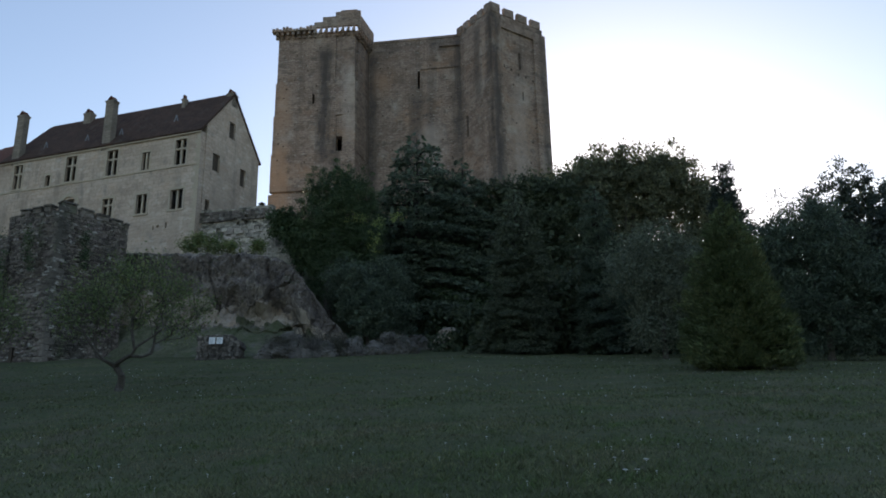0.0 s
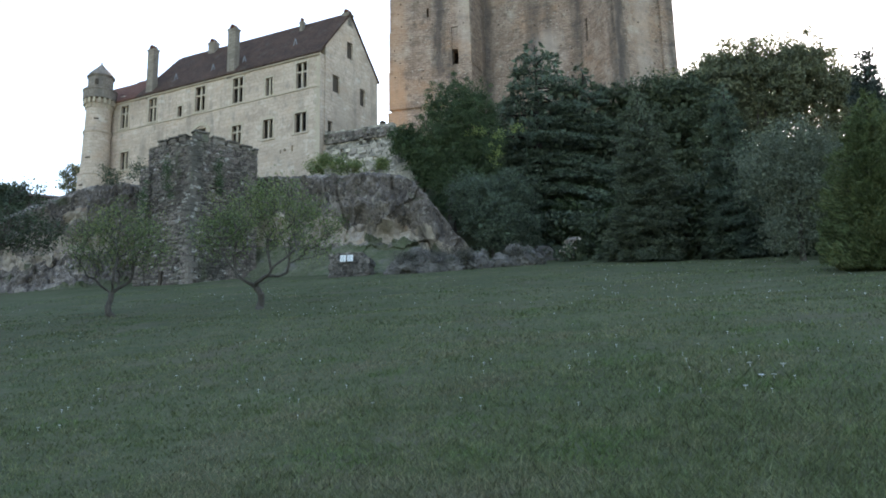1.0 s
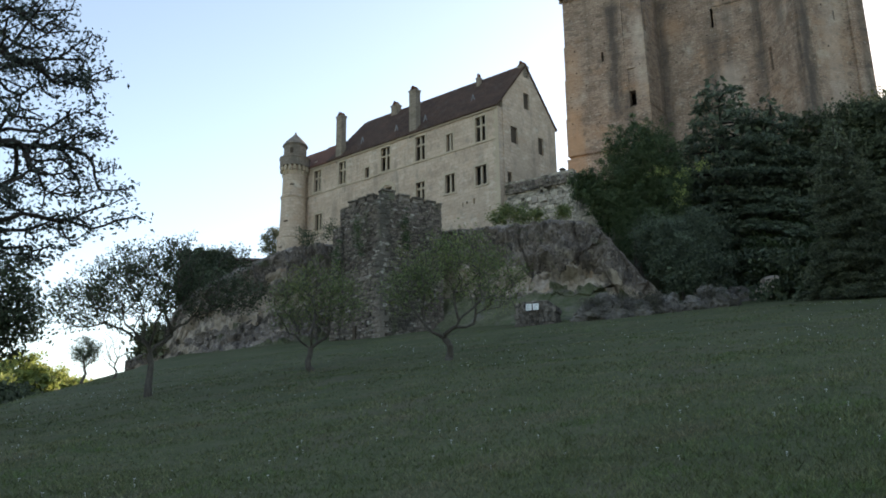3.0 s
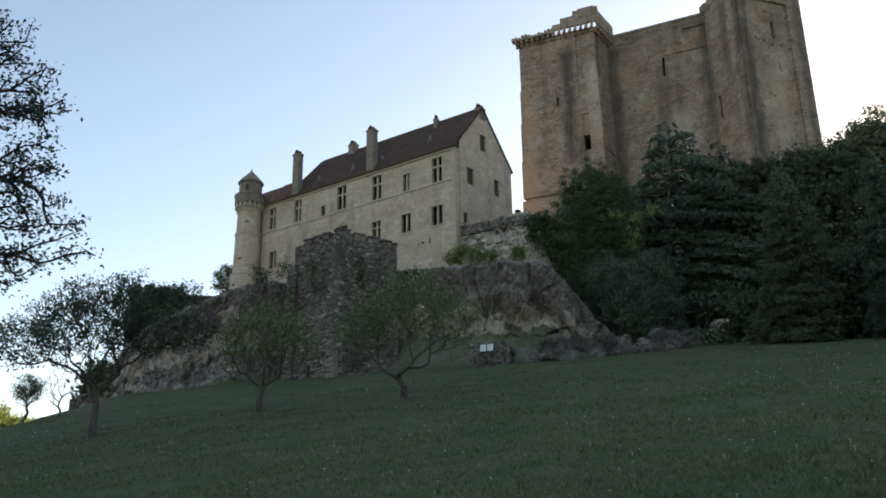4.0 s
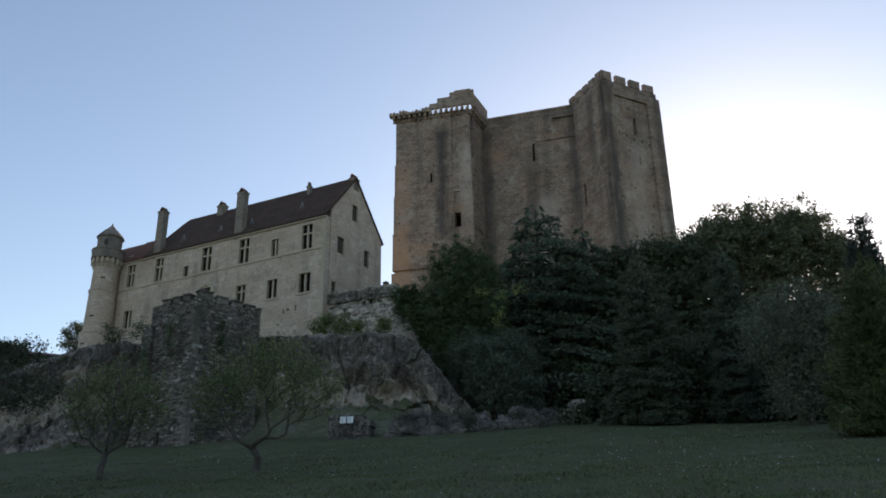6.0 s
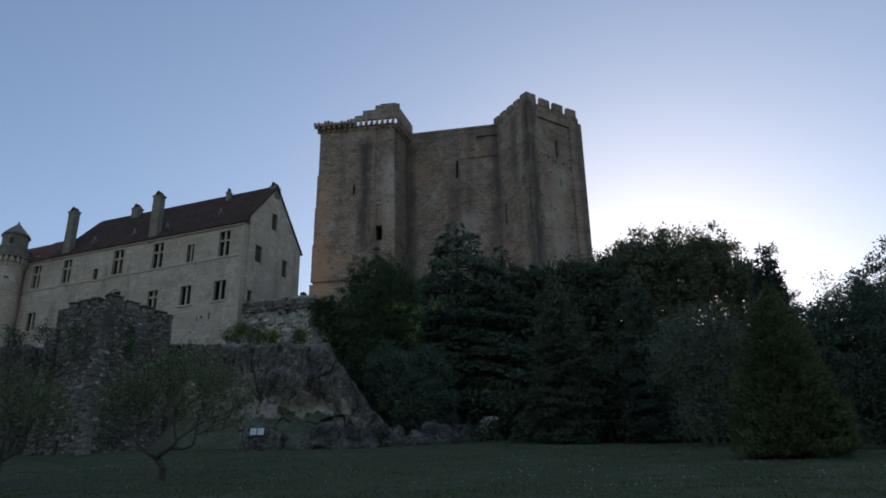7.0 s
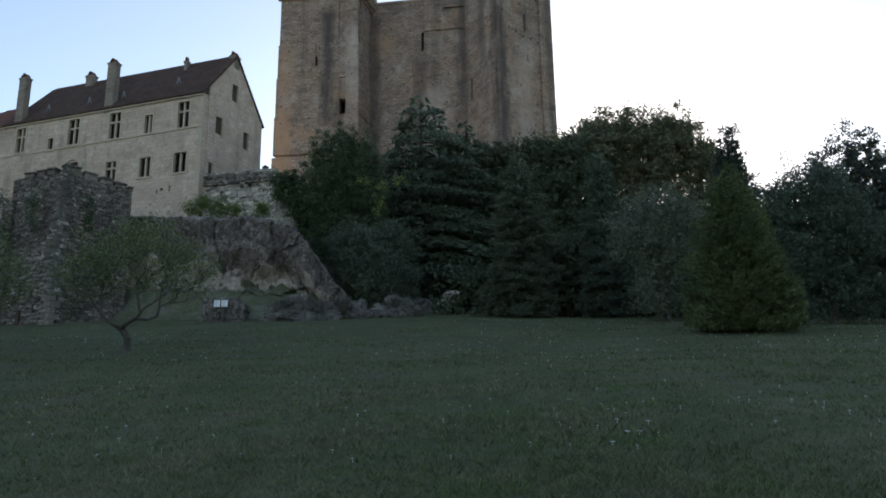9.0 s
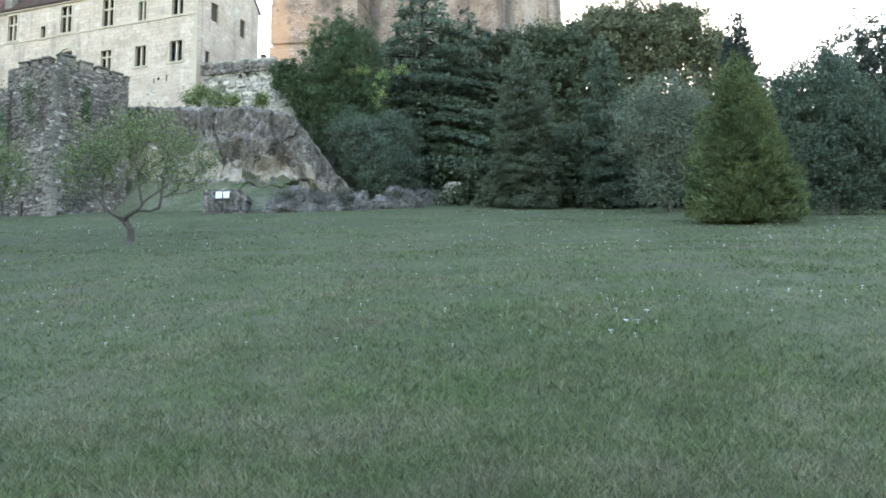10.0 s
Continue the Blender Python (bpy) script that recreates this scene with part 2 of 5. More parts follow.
CLIFF = material("limestone_rock", [(0.085, 0.07, 0.062), (0.19, 0.158, 0.138), (0.35, 0.295, 0.255)], 0.55, 0.95, 1.0, 5.5, (1, 1, 0.8), relief=0.3,
                 patches=[((0.45, 0.385, 0.315), 0.4, (1, 1, 0.6), 0.57, 0.65, 0.6), ((0.06, 0.054, 0.05), 1.1, (1, 1, 0.5), 0.54, 0.65, 0.7), ((0.42, 0.37, 0.32), 3.2, (1, 1, 0.9), 0.57, 0.63, 0.7),
                          ((0.07, 0.085, 0.04), 0.6, (1, 1, 1.4), 0.57, 0.66, 0.75), ((0.035, 0.032, 0.03), 4.0, (1, 1, 0.7), 0.58, 0.64, 0.8)])
ROOF = material("old_clay_tile", [(0.055, 0.035, 0.028), (0.1, 0.058, 0.042), (0.15, 0.085, 0.06)], 0.7, 0.9, 0.8, 9.0, brick=(0.3, 0.17, 0.03, 0.02, 0.7), mortar=(0.25, 0.2, 0.18),
                patches=[((0.13, 0.12, 0.1), 0.9, (1, 1, 1), 0.58, 0.72, 0.5)])
REDROOF = material("red_tile", [(0.12, 0.052, 0.036), (0.19, 0.082, 0.055), (0.23, 0.105, 0.07)], 1.0, 0.9, 0.8, 9.0, brick=(0.3, 0.17, 0.03, 0.02, 0.6), mortar=(0.3, 0.2, 0.16))
GLASS = bpy.data.materials.new("window_glass")
GLASS.use_nodes = True
_g = GLASS.node_tree.nodes["Principled BSDF"]
_g.inputs["Base Color"].default_value = (0.4, 0.45, 0.45, 1)
_g.inputs["IOR"].default_value = 1.2
_g.inputs["Transmission Weight"].default_value = 1.0
_g.inputs["Roughness"].default_value = 0.03
# real dark timber, and the painted darkness of holes in the masonry
WOOD_AND_SHADE = material("dark_wood_and_hole_shade", [(0.04, 0.03, 0.022), (0.09, 0.065, 0.045)], 3, 0.75, 0.2, 20, (1, 1, 0.2))
IRON = material("grey_metal", [(0.16, 0.16, 0.16), (0.26, 0.26, 0.26)], 4, 0.5, 0.05, 30, metal=0.7)
BOARD = material("white_board", [(0.74, 0.74, 0.72), (0.84, 0.84, 0.83)], 3, 0.5, 0.02, 30)
INK = material("grey_print", [(0.3, 0.32, 0.33), (0.4, 0.42, 0.42)], 5, 0.6, 0.0, 30)
BARK = material("grey_bark", [(0.05, 0.042, 0.034), (0.1, 0.085, 0.07), (0.17, 0.15, 0.125)], 2.5, 0.95, 0.9, 18, (1, 1, 0.3))
DARKBARK = material("dark_bark", [(0.025, 0.02, 0.017), (0.06, 0.048, 0.04)], 2.5, 0.95, 0.9, 18, (1, 1, 0.3))
LAWN = material("meadow_soil", [(0.05, 0.06, 0.031), (0.082, 0.095, 0.048), (0.132, 0.134, 0.078)], 0.25, 1.0, 0.8, 7.0, relief=0.05,
                patches=[((0.13, 0.105, 0.075), 0.45, (1, 1, 1), 0.52, 0.68, 0.6), ((0.05, 0.072, 0.03), 1.3, (1, 1, 1), 0.53, 0.66, 0.7), ((0.13, 0.115, 0.08), 4.0, (1, 1, 1), 0.54, 0.66, 0.7)], spec=0.1)
GRASS = material("grass_blades", [(0.072, 0.093, 0.039), (0.127, 0.152, 0.067), (0.235, 0.218, 0.127)], 0.6, 0.75, 0, 3.0, island=0.58, through_light=0.15,
                 patches=[((0.24, 0.19, 0.13), 0.5, (1, 1, 1), 0.52, 0.68, 0.6), ((0.085, 0.15, 0.04), 0.8, (1, 1, 1), 0.52, 0.66, 0.7)])
PALE_ROCK = material("fresh_pale_rock", [(0.24, 0.195, 0.16), (0.4, 0.33, 0.27), (0.54, 0.46, 0.38)], 0.8, 0.95, 1.0, 3.0, relief=0.3,
                     patches=[((0.1, 0.09, 0.08), 0.8, (1, 1, 0.25), 0.54, 0.66, 0.8), ((0.42, 0.25, 0.15), 0.7, (1, 1, 1), 0.6, 0.7, 0.5)])
TALUS = material("mossy_talus", [(0.07, 0.075, 0.045), (0.12, 0.125, 0.075), (0.2, 0.19, 0.13)], 0.8, 1.0, 1.0, 5.0, relief=0.2,
                 patches=[((0.16, 0.145, 0.13), 0.9, (1, 1, 1), 0.55, 0.66, 0.8), ((0.06, 0.085, 0.035), 0.6, (1, 1, 1), 0.54, 0.66, 0.7)])
DARK_ROCK = material("lichen_rock", [(0.07, 0.062, 0.058), (0.15, 0.135, 0.12), (0.26, 0.235, 0.205)], 0.8, 0.95, 1.0, 3.5, relief=0.25,
                     patches=[((0.05, 0.055, 0.035), 1.2, (1, 1, 1), 0.52, 0.64, 0.8), ((0.36, 0.32, 0.28), 0.9, (1, 1, 1), 0.6, 0.68, 0.6)])
PETAL = material("white_petal", [(0.7, 0.7, 0.66), (0.8, 0.8, 0.78)], 5, 0.7, 0, 20, through_light=0.3)


def foliage(name, tones, amount=0.35, glow=0.22):
    return material(name, tones, 0.7, 0.6, 0, 4.0, island=amount, through_light=glow, spec=0.35)


LEAF_APPLE = foliage("apple_leaf", [(0.1, 0.14, 0.055), (0.16, 0.21, 0.08), (0.28, 0.27, 0.1)])
LEAF_DARK = foliage("dark_leaf", [(0.044, 0.063, 0.039), (0.073, 0.098, 0.056), (0.110, 0.134, 0.071)])
LEAF_BROAD = foliage("broad_leaf", [(0.082, 0.098, 0.059), (0.138, 0.15, 0.086), (0.2, 0.202, 0.115)])
LEAF_GREY = foliage("grey_green_leaf", [(0.1, 0.122, 0.082), (0.155, 0.178, 0.12), (0.2, 0.222, 0.15)])
LEAF_IVY = foliage("ivy_leaf", [(0.039, 0.068, 0.033), (0.066, 0.107, 0.047), (0.102, 0.142, 0.058)])
LEAF_CEDAR = foliage("cedar_needles", [(0.052, 0.078, 0.056), (0.09, 0.124, 0.082), (0.136, 0.17, 0.105)], 0.5)
LEAF_SPRUCE = foliage("spruce_needles", [(0.062, 0.08, 0.052), (0.098, 0.122, 0.076), (0.155, 0.172, 0.102)], 0.5)
LEAF_THUJA = foliage("thuja_sprays", [(0.065, 0.094, 0.04), (0.115, 0.15, 0.06), (0.215, 0.22, 0.088)], 0.5)
LEAF_PINE = foliage("pine_needles", [(0.037, 0.052, 0.046), (0.063, 0.083, 0.067), (0.091, 0.110, 0.085)])
# sunlight put into the leaf colour: paler, yellower and more translucent
LEAF_SUN_TINT = foliage("sun_tinted_leaf", [(0.17, 0.23, 0.08), (0.26, 0.32, 0.11), (0.36, 0.39, 0.14)], glow=0.5)
LEAF_BRAMBLE = foliage("bramble_leaf", [(0.085, 0.075, 0.068), (0.12, 0.11, 0.09), (0.15, 0.15, 0.1)])
CHIMNEY = material("chimney_stone", [(0.17, 0.14, 0.115), (0.28, 0.235, 0.19), (0.36, 0.31, 0.25)], 1.2, 0.9, 0.4, 9, brick=(0.4, 0.25, 0.02, 0.02, 0.5))


# ---- building blocks ----
def polar(bearing, dist):
    return math.sin(radians(bearing)) * dist, math.cos(radians(bearing)) * dist


def smooth(a, b, v):
    t = min(1.0, max(0.0, (v - a) / (b - a)))
    return t * t * (3 - 2 * t)


def lerp_table(table, x):
    if x <= table[0][0]:
        return table[0][1]
    for (a, va), (b, vb) in zip(table, table[1:]):
        if x <= b:
            return va + (vb - va) * (x - a) / (b - a)
    return table[-1][1]


HILL_EDGE = [(-70, 75), (-46, 70), (-39, 66), (-30, 64), (-20, 64.5), (-12, 65), (-7, 67.5), (0, 70), (8, 72), (20, 62), (30, 55), (60, 40)]


def lawn(x, y):
    z = 0.0353 * x + 0.2197 * y + (-0.015 * x * x - 0.0384 * x * y + 0.00985 * y * y) / 50
    q = -x - 31 - 0.45 * max(0.0, y - 30)
    return z - 0.035 * max(0.0, q) ** 2 if q < 20 else z - 14 - 0.5 * (q - 20)


def height(x, y):
    """The ground: a hillside meadow, the castle's plateau behind the rock, and far hills."""
    r = math.hypot(x, y)
    c = min(1.0, 100 / max(r, 1e-6))
    z = max(-12.0, lawn(x * c, y * c)) if r < 160 else 0.0
    s = y - lerp_table(HILL_EDGE, x)
    if s > 0 and r < 160:
        top = 25.2 - 9 * smooth(-44, -58, x) - 3 * smooth(8, 26, x) + 12 * smooth(-22, -14, x) * smooth(14, 32, s) * (1 - smooth(16, 30, x))
        z = z + (top - z) * smooth(0, 7 if x < -2 else 16, s)
    z += 0.05 * noise.noise((x * 0.5, y * 0.5, 0)) + 0.14 * noise.noise((x * 0.13, y * 0.13, 3)) * smooth(3, 12, r)
    far = 10 + 36 * smooth(150, 420, r) + 7 * noise.noise((x * 0.006, y * 0.006, 9))
    return z + (far - z) * smooth(105, 160, r)


def mesh_of(name, bm, mat):
    me = bpy.data.meshes.new(name)
    bm.normal_update()
    bm.to_mesh(me)
    bm.free()
    me.materials.append(mat)
    return me


def thing(name, place, label, category, group="", kind=""):
    ob = new(name)
    ob.empty_display_size = 0.3
    ob.location = place
    return tagged(ob, label, category, group, kind)


def part(name, bm, mat, parent, label=""):
    ob = new(name, mesh_of(name, bm, mat))
    ob.parent = parent
    root = parent
    while root.parent:
        root = root.parent
    if parent.parent is None:
        ob.matrix_parent_inverse = Matrix.Translation(-Vector(parent.location))
    return tagged(ob, label)


def single(name, bm, mat, label, category, group="", kind=""):
    return tagged(new(name, mesh_of(name, bm, mat)), label, category, group, kind)


def box(bm, o, a, b, c):
    """A box from corner o along the three edge vectors."""
    o, a, b, c = Vector(o), Vector(a), Vector(b), Vector(c)
    v = [bm.verts.new(o + a * i + b * j + c * k) for k in (0, 1) for j in (0, 1) for i in (0, 1)]
    for q in ((0, 2, 3, 1), (4, 5, 7, 6), (0, 1, 5, 4), (2, 6, 7, 3), (0, 4, 6, 2), (1, 3, 7, 5)):
        bm.faces.new([v[i] for i in q])


def rough_box(bm, o, a, b, c, amount, cuts=1):
    """A box with uneven, knocked corners."""
    t = bmesh.new()
    box(t, o, a, b, c)
    bmesh.ops.bevel(t, geom=t.edges[:], offset=amount * 0.8, segments=1, affect="EDGES")
    for v in t.verts:
        v.co += Vector((random.uniform(-1, 1), random.uniform(-1, 1), random.uniform(-1, 1))) * amount * 0.5
    join(bm, t)


def join(bm, other):
    index = {}
    for v in other.verts:
        index[v] = bm.verts.new(v.co)
    for f in other.faces:
        bm.faces.new([index[v] for v in f.verts])
    other.free()


def tube(bm, pts, radii, sides=7):
    rings = []
    for i, p in enumerate(pts):
        p = Vector(p)
        d = (Vector(pts[min(i + 1, len(pts) - 1)]) - Vector(pts[max(i - 1, 0)])).normalized()
        s = d.cross(Vector((0.31, 0.17, 0.93)) if abs(d.z) < 0.9 else Vector((1, 0, 0))).normalized()
        u = d.cross(s)
        rings.append([bm.verts.new(p + (s * math.cos(2 * math.pi * k / sides) + u * math.sin(2 * math.pi * k / sides)) * radii[i]) for k in range(sides)])
    for a, b in zip(rings, rings[1:]):
        for k in range(sides):
            bm.faces.new((a[k], a[(k + 1) % sides], b[(k + 1) % sides], b[k]))
    bm.faces.new(list(reversed(rings[0])))
    bm.faces.new(rings[-1])


class Face:
    """A wall's plane: u runs from a to b, inward is to the right of that way (left when flipped)."""

    def __init__(self, a, b, flip=False):
        self.a, self.b = Vector((*a, 0)), Vector((*b, 0))
        self.u = (self.b - self.a).normalized()
        self.n = Vector((self.u.y, -self.u.x, 0)) * (-1 if flip else 1)
        self.length = (self.b - self.a).length

    def at(self, u, z, deep=0.0):
        p = self.a + self.u * u + self.n * deep
        return Vector((p.x, p.y, z))


def wall(bm, face, u0, u1, z0, z1, thick, holes=()):
    """A wall with thickness, and openings that go through it."""
    us = sorted({u0, u1, *[h[0] for h in holes], *[h[1] for h in holes]})
    zs = sorted({z0, z1, *[h[2] for h in holes], *[h[3] for h in holes]})
    us = [u for u in us if u0 <= u <= u1]
    zs = [z for z in zs if z0 <= z <= z1]
    cache = {}

    def v(i, k, d):
        if (i, k, d) not in cache:
            cache[i, k, d] = bm.verts.new(face.at(us[i], zs[k], d * thick))
        return cache[i, k, d]

    def solid(i, k):
        if i < 0 or k < 0 or i >= len(us) - 1 or k >= len(zs) - 1:
            return False
        cu, cz = (us[i] + us[i + 1]) / 2, (zs[k] + zs[k + 1]) / 2
        return not any(h[0] < cu < h[1] and h[2] < cz < h[3] for h in holes)

    for i in range(len(us) - 1):
        for k in range(len(zs) - 1):
            if not solid(i, k):
                continue
            for d in (0, 1):
                bm.faces.new((v(i, k, d), v(i + 1, k, d), v(i + 1, k + 1, d), v(i, k + 1, d)))
            for di, dk, p, q in ((-1, 0, (0, 0), (0, 1)), (1, 0, (1, 0), (1, 1)), (0, -1, (0, 0), (1, 0)), (0, 1, (0, 1), (1, 1))):
                if not solid(i + di, k + dk):
                    bm.faces.new((v(i + p[0], k + p[1], 0), v(i + q[0], k + q[1], 0), v(i + q[0], k + q[1], 1), v(i + p[0], k + p[1], 1)))
    bmesh.ops.recalc_face_normals(bm, faces=bm.faces[:])


def slab(bm, face, u0, u1, z0, z1, out, back=0.0):
    """A box laid on a wall, proud of it by out."""
    box(bm, face.at(u0, z0, -out), face.u * (u1 - u0), face.n * (out + back), (0, 0, z1 - z0))


# ---- ground ----
def build_ground():
    radii = [0.0] + [0.5 * 1.085 ** i for i in range(112)]
    steps = 300
    verts, faces = [(0, 0, height(0, 0))], []
    for r in radii[1:]:
        for k in range(steps):
            x, y = math.cos(2 * math.pi * k / steps) * r, math.sin(2 * math.pi * k / steps) * r
            verts.append((x, y, height(x, y)))
    for k in range(steps):
        faces.append((0, 1 + k, 1 + (k + 1) % steps))
    for i in range(len(radii) - 2):
        for k in range(steps):
            a, b = 1 + i * steps + k, 1 + i * steps + (k + 1) % steps
            faces.append((a, a + steps, b + steps, b))
    me = bpy.data.meshes.new("ground")
    me.from_pydata(verts, [], faces)
    me.shade_smooth()
    me.materials.append(LAWN)
    tagged(new("ground", me), "sloping mown meadow of green grass and bare patches", "ground", kind="structure")


build_ground()

# cliff: bearing, distance of the foot, distance and height of the brow
CLIFF_LINE = [(-40.5, 76, 78, 13.4), (-38.6, 74.5, 77, 14.6), (-37.8, 73.5, 76, 17.5), (-36.5, 72, 75.5, 19.3), (-34, 69.5, 75, 21.2), (-31, 68.5, 77, 23.6), (-29, 69.5, 78, 24.6), (-27, 72, 79, 24.8), (-23, 66.5, 75, 24.5), (-20.8, 62.8, 71, 23.7),
              (-19, 61, 68, 22.9), (-15.5, 58.5, 66.5, 22.6), (-12.5, 57, 65.5, 22.5), (-10.5, 57, 65, 22.0), (-8.8, 57, 64.5, 19.8), (-7.2, 58, 63.5, 17.0), (-5.6, 60, 63, 15.0), (-4, 62, 64, 14.2)]


def build_cliff():
    def column(b, k):
        return lerp_table([(row[0], row[k]) for row in CLIFF_LINE], b)

    cols, rows = 460, 112
    verts, faces = [], []
    for i in range(cols + 1):
        b = -40.5 + 36.5 * i / cols
        d0, d1, zt = column(b, 1), column(b, 2), column(b, 3)
        x0, y0 = polar(b, d0)
        zb = height(x0, y0) - 1.0
        for k in range(rows + 1):
            v = k / rows
            g = 0.46 * smooth(0.0, 0.4, v) + 0.06 * smooth(0.4, 0.86, v) + 0.48 * smooth(0.88, 1.0, v)
            hollow = 1.7 * math.exp(-((v - 0.49 - 0.05 * math.sin(b * 1.7)) / 0.09) ** 2) * max(0.0, noise.noise((b * 0.35, 4.2, 0)) + 0.35)
            z = zb + (zt - zb) * v
            d = d0 + (d1 - d0) * g + hollow
            x, y = polar(b, d)
            p = Vector((x, y, z))
            q = Vector((x * 0.8 + y * 0.3, y * 0.5, z))
            q += Vector((noise.noise(q * 0.5), 0, noise.noise(q * 0.5 + Vector((7, 3, 1))))) * 0.9
            coarse, medium, chips = (noise.voronoi(Vector((q.x * s, q.y * s, q.z * s * 0.55)))[1][0] for s in (0.3, 0.75, 1.9))
            step = 1.25 * noise.noise(coarse * 7.3) + 0.65 * noise.noise(medium * 5.1) + 0.26 * noise.noise(chips * 3.7)
            lump = noise.fractal(p * 0.16, 1.0, 2.1, 3)
            fine = noise.fractal(p * 1.4, 0.9, 2.2, 4)
            amount = smooth(0, 0.06, v) * (1 - 0.85 * smooth(0.84, 0.99, v)) * (0.22 + 0.78 * (smooth(0.3, 0.46, v) if b > -22 else smooth(0.06, 0.2, v)))
            # upright fissures and bedding ledges
            w = noise.noise(p * 0.35)
            rift = abs(noise.noise((b * 0.42 + 0.6 * w, z * 0.12, 2.0)))
            crack = abs(noise.noise((b * 1.3 + 0.7 * w, z * 0.5, 6.0)))
            ledge = (z * 0.62 + 0.9 * w + 0.25 * noise.noise(p * 0.9)) % 1.0
            cleft = -1.0 * max(0.0, 0.07 - rift) / 0.07 - 0.35 * max(0.0, 0.1 - crack) / 0.1
            push = amount * (0.55 * lump + 0.34 * fine + 0.6 * step + 0.42 * cleft + 0.3 * (ledge - 0.5))
            x, y = polar(b, d - push)
            verts.append((x, y, z + 0.25 * fine * amount))
    for i in range(cols):
        for k in range(rows):
            a = i * (rows + 1) + k
            faces.append((a, a + rows + 1, a + rows + 2, a + 1))
    me = bpy.data.meshes.new("rock_cliff")
    me.from_pydata(verts, [], faces)
    for m in (CLIFF, PALE_ROCK, TALUS):
        me.materials.append(m)
    index = []
    for i in range(cols):
        for k in range(rows):
            v = k / rows
            b = -40.5 + 36.5 * i / cols
            n = noise.fractal(Vector((b * 0.9, v * 7, 3.3)), 1, 2, 4)
            low = (0.4 if b > -21 else 0.14) * (1 + 0.35 * n)
            pale = 0.4 + 0.05 * n < v < 0.56 + 0.12 * noise.noise((b * 0.6, 1, 8)) + 0.05 * n and noise.noise((b * 0.35, 4.2, 0)) + 0.3 + 0.4 * n > 0
            index.append(2 if v < low else 1 if pale or (b < -30 and n > 0.26 and 0.2 < v < 0.75) else 0)
    me.polygons.foreach_set("material_index", np.array(index, dtype=np.int32))
    tagged(new("rock_cliff", me), "grey weathered limestone cliff under the castle with pale hollows", "cliff", kind="structure")


build_cliff()


def boulder(place, size, label, seed, squash=0.7):
    bm = bmesh.new()
    bmesh.ops.create_icosphere(bm, subdivisions=5, radius=1.0)
    for v in bm.verts:
        n = v.co.copy()
        far = Vector((seed, seed * 0.7, 1))
        c, e = noise.voronoi(n * 1.5 + far)[1][0], noise.voronoi(n * 3.4 + far)[1][0]
        k = 0.95 + 0.3 * noise.noise(c * 6.1) + 0.16 * noise.noise(e * 4.3) + 0.2 * noise.noise(n * 1.1 + far) + 0.05 * noise.fractal(n * 6 + far, 1, 2, 3)
        v.co = Vector((n.x * size[0], n.y * size[1], n.z * size[2])) * k
    bmesh.ops.translate(bm, verts=bm.verts, vec=Vector(place))
    return single("boulder", bm, PALE_ROCK if "pale" in label else DARK_ROCK, label, "rock", "boulders at the foot of the cliff")


for i, (b, d, sx, sy, sz) in enumerate([(-10.9, 54.8, 1.1, 1.0, 1.0), (-9.7, 55.2, 1.5, 1.1, 1.6), (-7.9, 55.8, 1.2, 1.0, 1.2), (-6.6, 56.5, 0.8, 0.8, 0.7), (-5.6, 57, 1.0, 1.0, 1.3), (-4.3, 58, 0.9, 0.9, 0.8), (-3.0, 59, 1.2, 1.0, 1.5),
                                        (-2.0, 59.5, 0.7, 0.7, 0.8), (-8.7, 54.6, 0.6, 0.5, 0.6), (0.6, 65, 1.3, 1.0, 1.7), (1.6, 66, 0.9, 0.9, 1.2), (-1.5, 66, 1.0, 1.0, 1.2), (-3.6, 63, 1.2, 1.0, 1.4)]):
    x, y = polar(b, d)
    boulder((x, y, height(x, y) + sz * 0.1), (sx, sy, sz * 0.85), "lichen-grey limestone boulder lying on the grass" if b < 0 else "pale limestone outcrop between the trees", i * 3.7)

# ---- the residence ----
HC, HL, HR = (-20.34, 69.07), (-43.61, 76.48), (-16.88, 76.47)
HB = (HL[0] + HR[0] - HC[0], HL[1] + HR[1] - HC[1])
EAVES, RIDGE, BASE = 35.65, 40.95, 23.0
FRONT, GABLE = Face(HC, HL), Face(HC, HR, True)
BACK, LEFT = Face(HR, HB, True), Face(HL, HB)
house = thing("residence", (-30.2, 76.5, BASE), "pale limestone castle residence with mullioned windows and brown tile roof", "house")
CROSS = [(1.37, 2.49, 32.68, 35.1), (8.39, 9.54, 32.68, 35.15), (12.81, 13.96, 32.75, 35.2), (18.78, 19.77, 32.8, 35.2), (22.4, 23.4, 32.8, 35.15), (8.45, 9.5, 28.75, 30.5)]
TWIN = [(5.05, 5.83, 32.67, 34.4), (1.37, 2.59, 28.58, 30.4), (4.93, 6.01, 28.62, 30.42), (22.1, 23.1, 28.5, 30.3)]
SMALL = [(15.56, 16.07, 32.6, 33.7), (12.6, 13.7, 28.4, 31.0), (2.74, 2.9, 27.0, 27.5), (3.5, 3.75, 27.15, 27.4), (4.0, 4.12, 26.95, 27.4)]
bm = bmesh.new()
wall(bm, FRONT, 0, FRONT.length, BASE, EAVES, 0.7, CROSS + TWIN + SMALL)
part("front_wall", bm, HOUSE, house)
GWIN = [(3.67, 4.51, 36.52, 38.17), (1.69, 2.64, 32.6, 34.22), (5.54, 6.31, 32.51, 34.18), (1.07, 1.69, 27.9, 29.67)]
bm = bmesh.new()
wall(bm, GABLE, 0.7, GABLE.length, BASE, RIDGE + 0.3, 0.65, GWIN)
mid = GABLE.length / 2
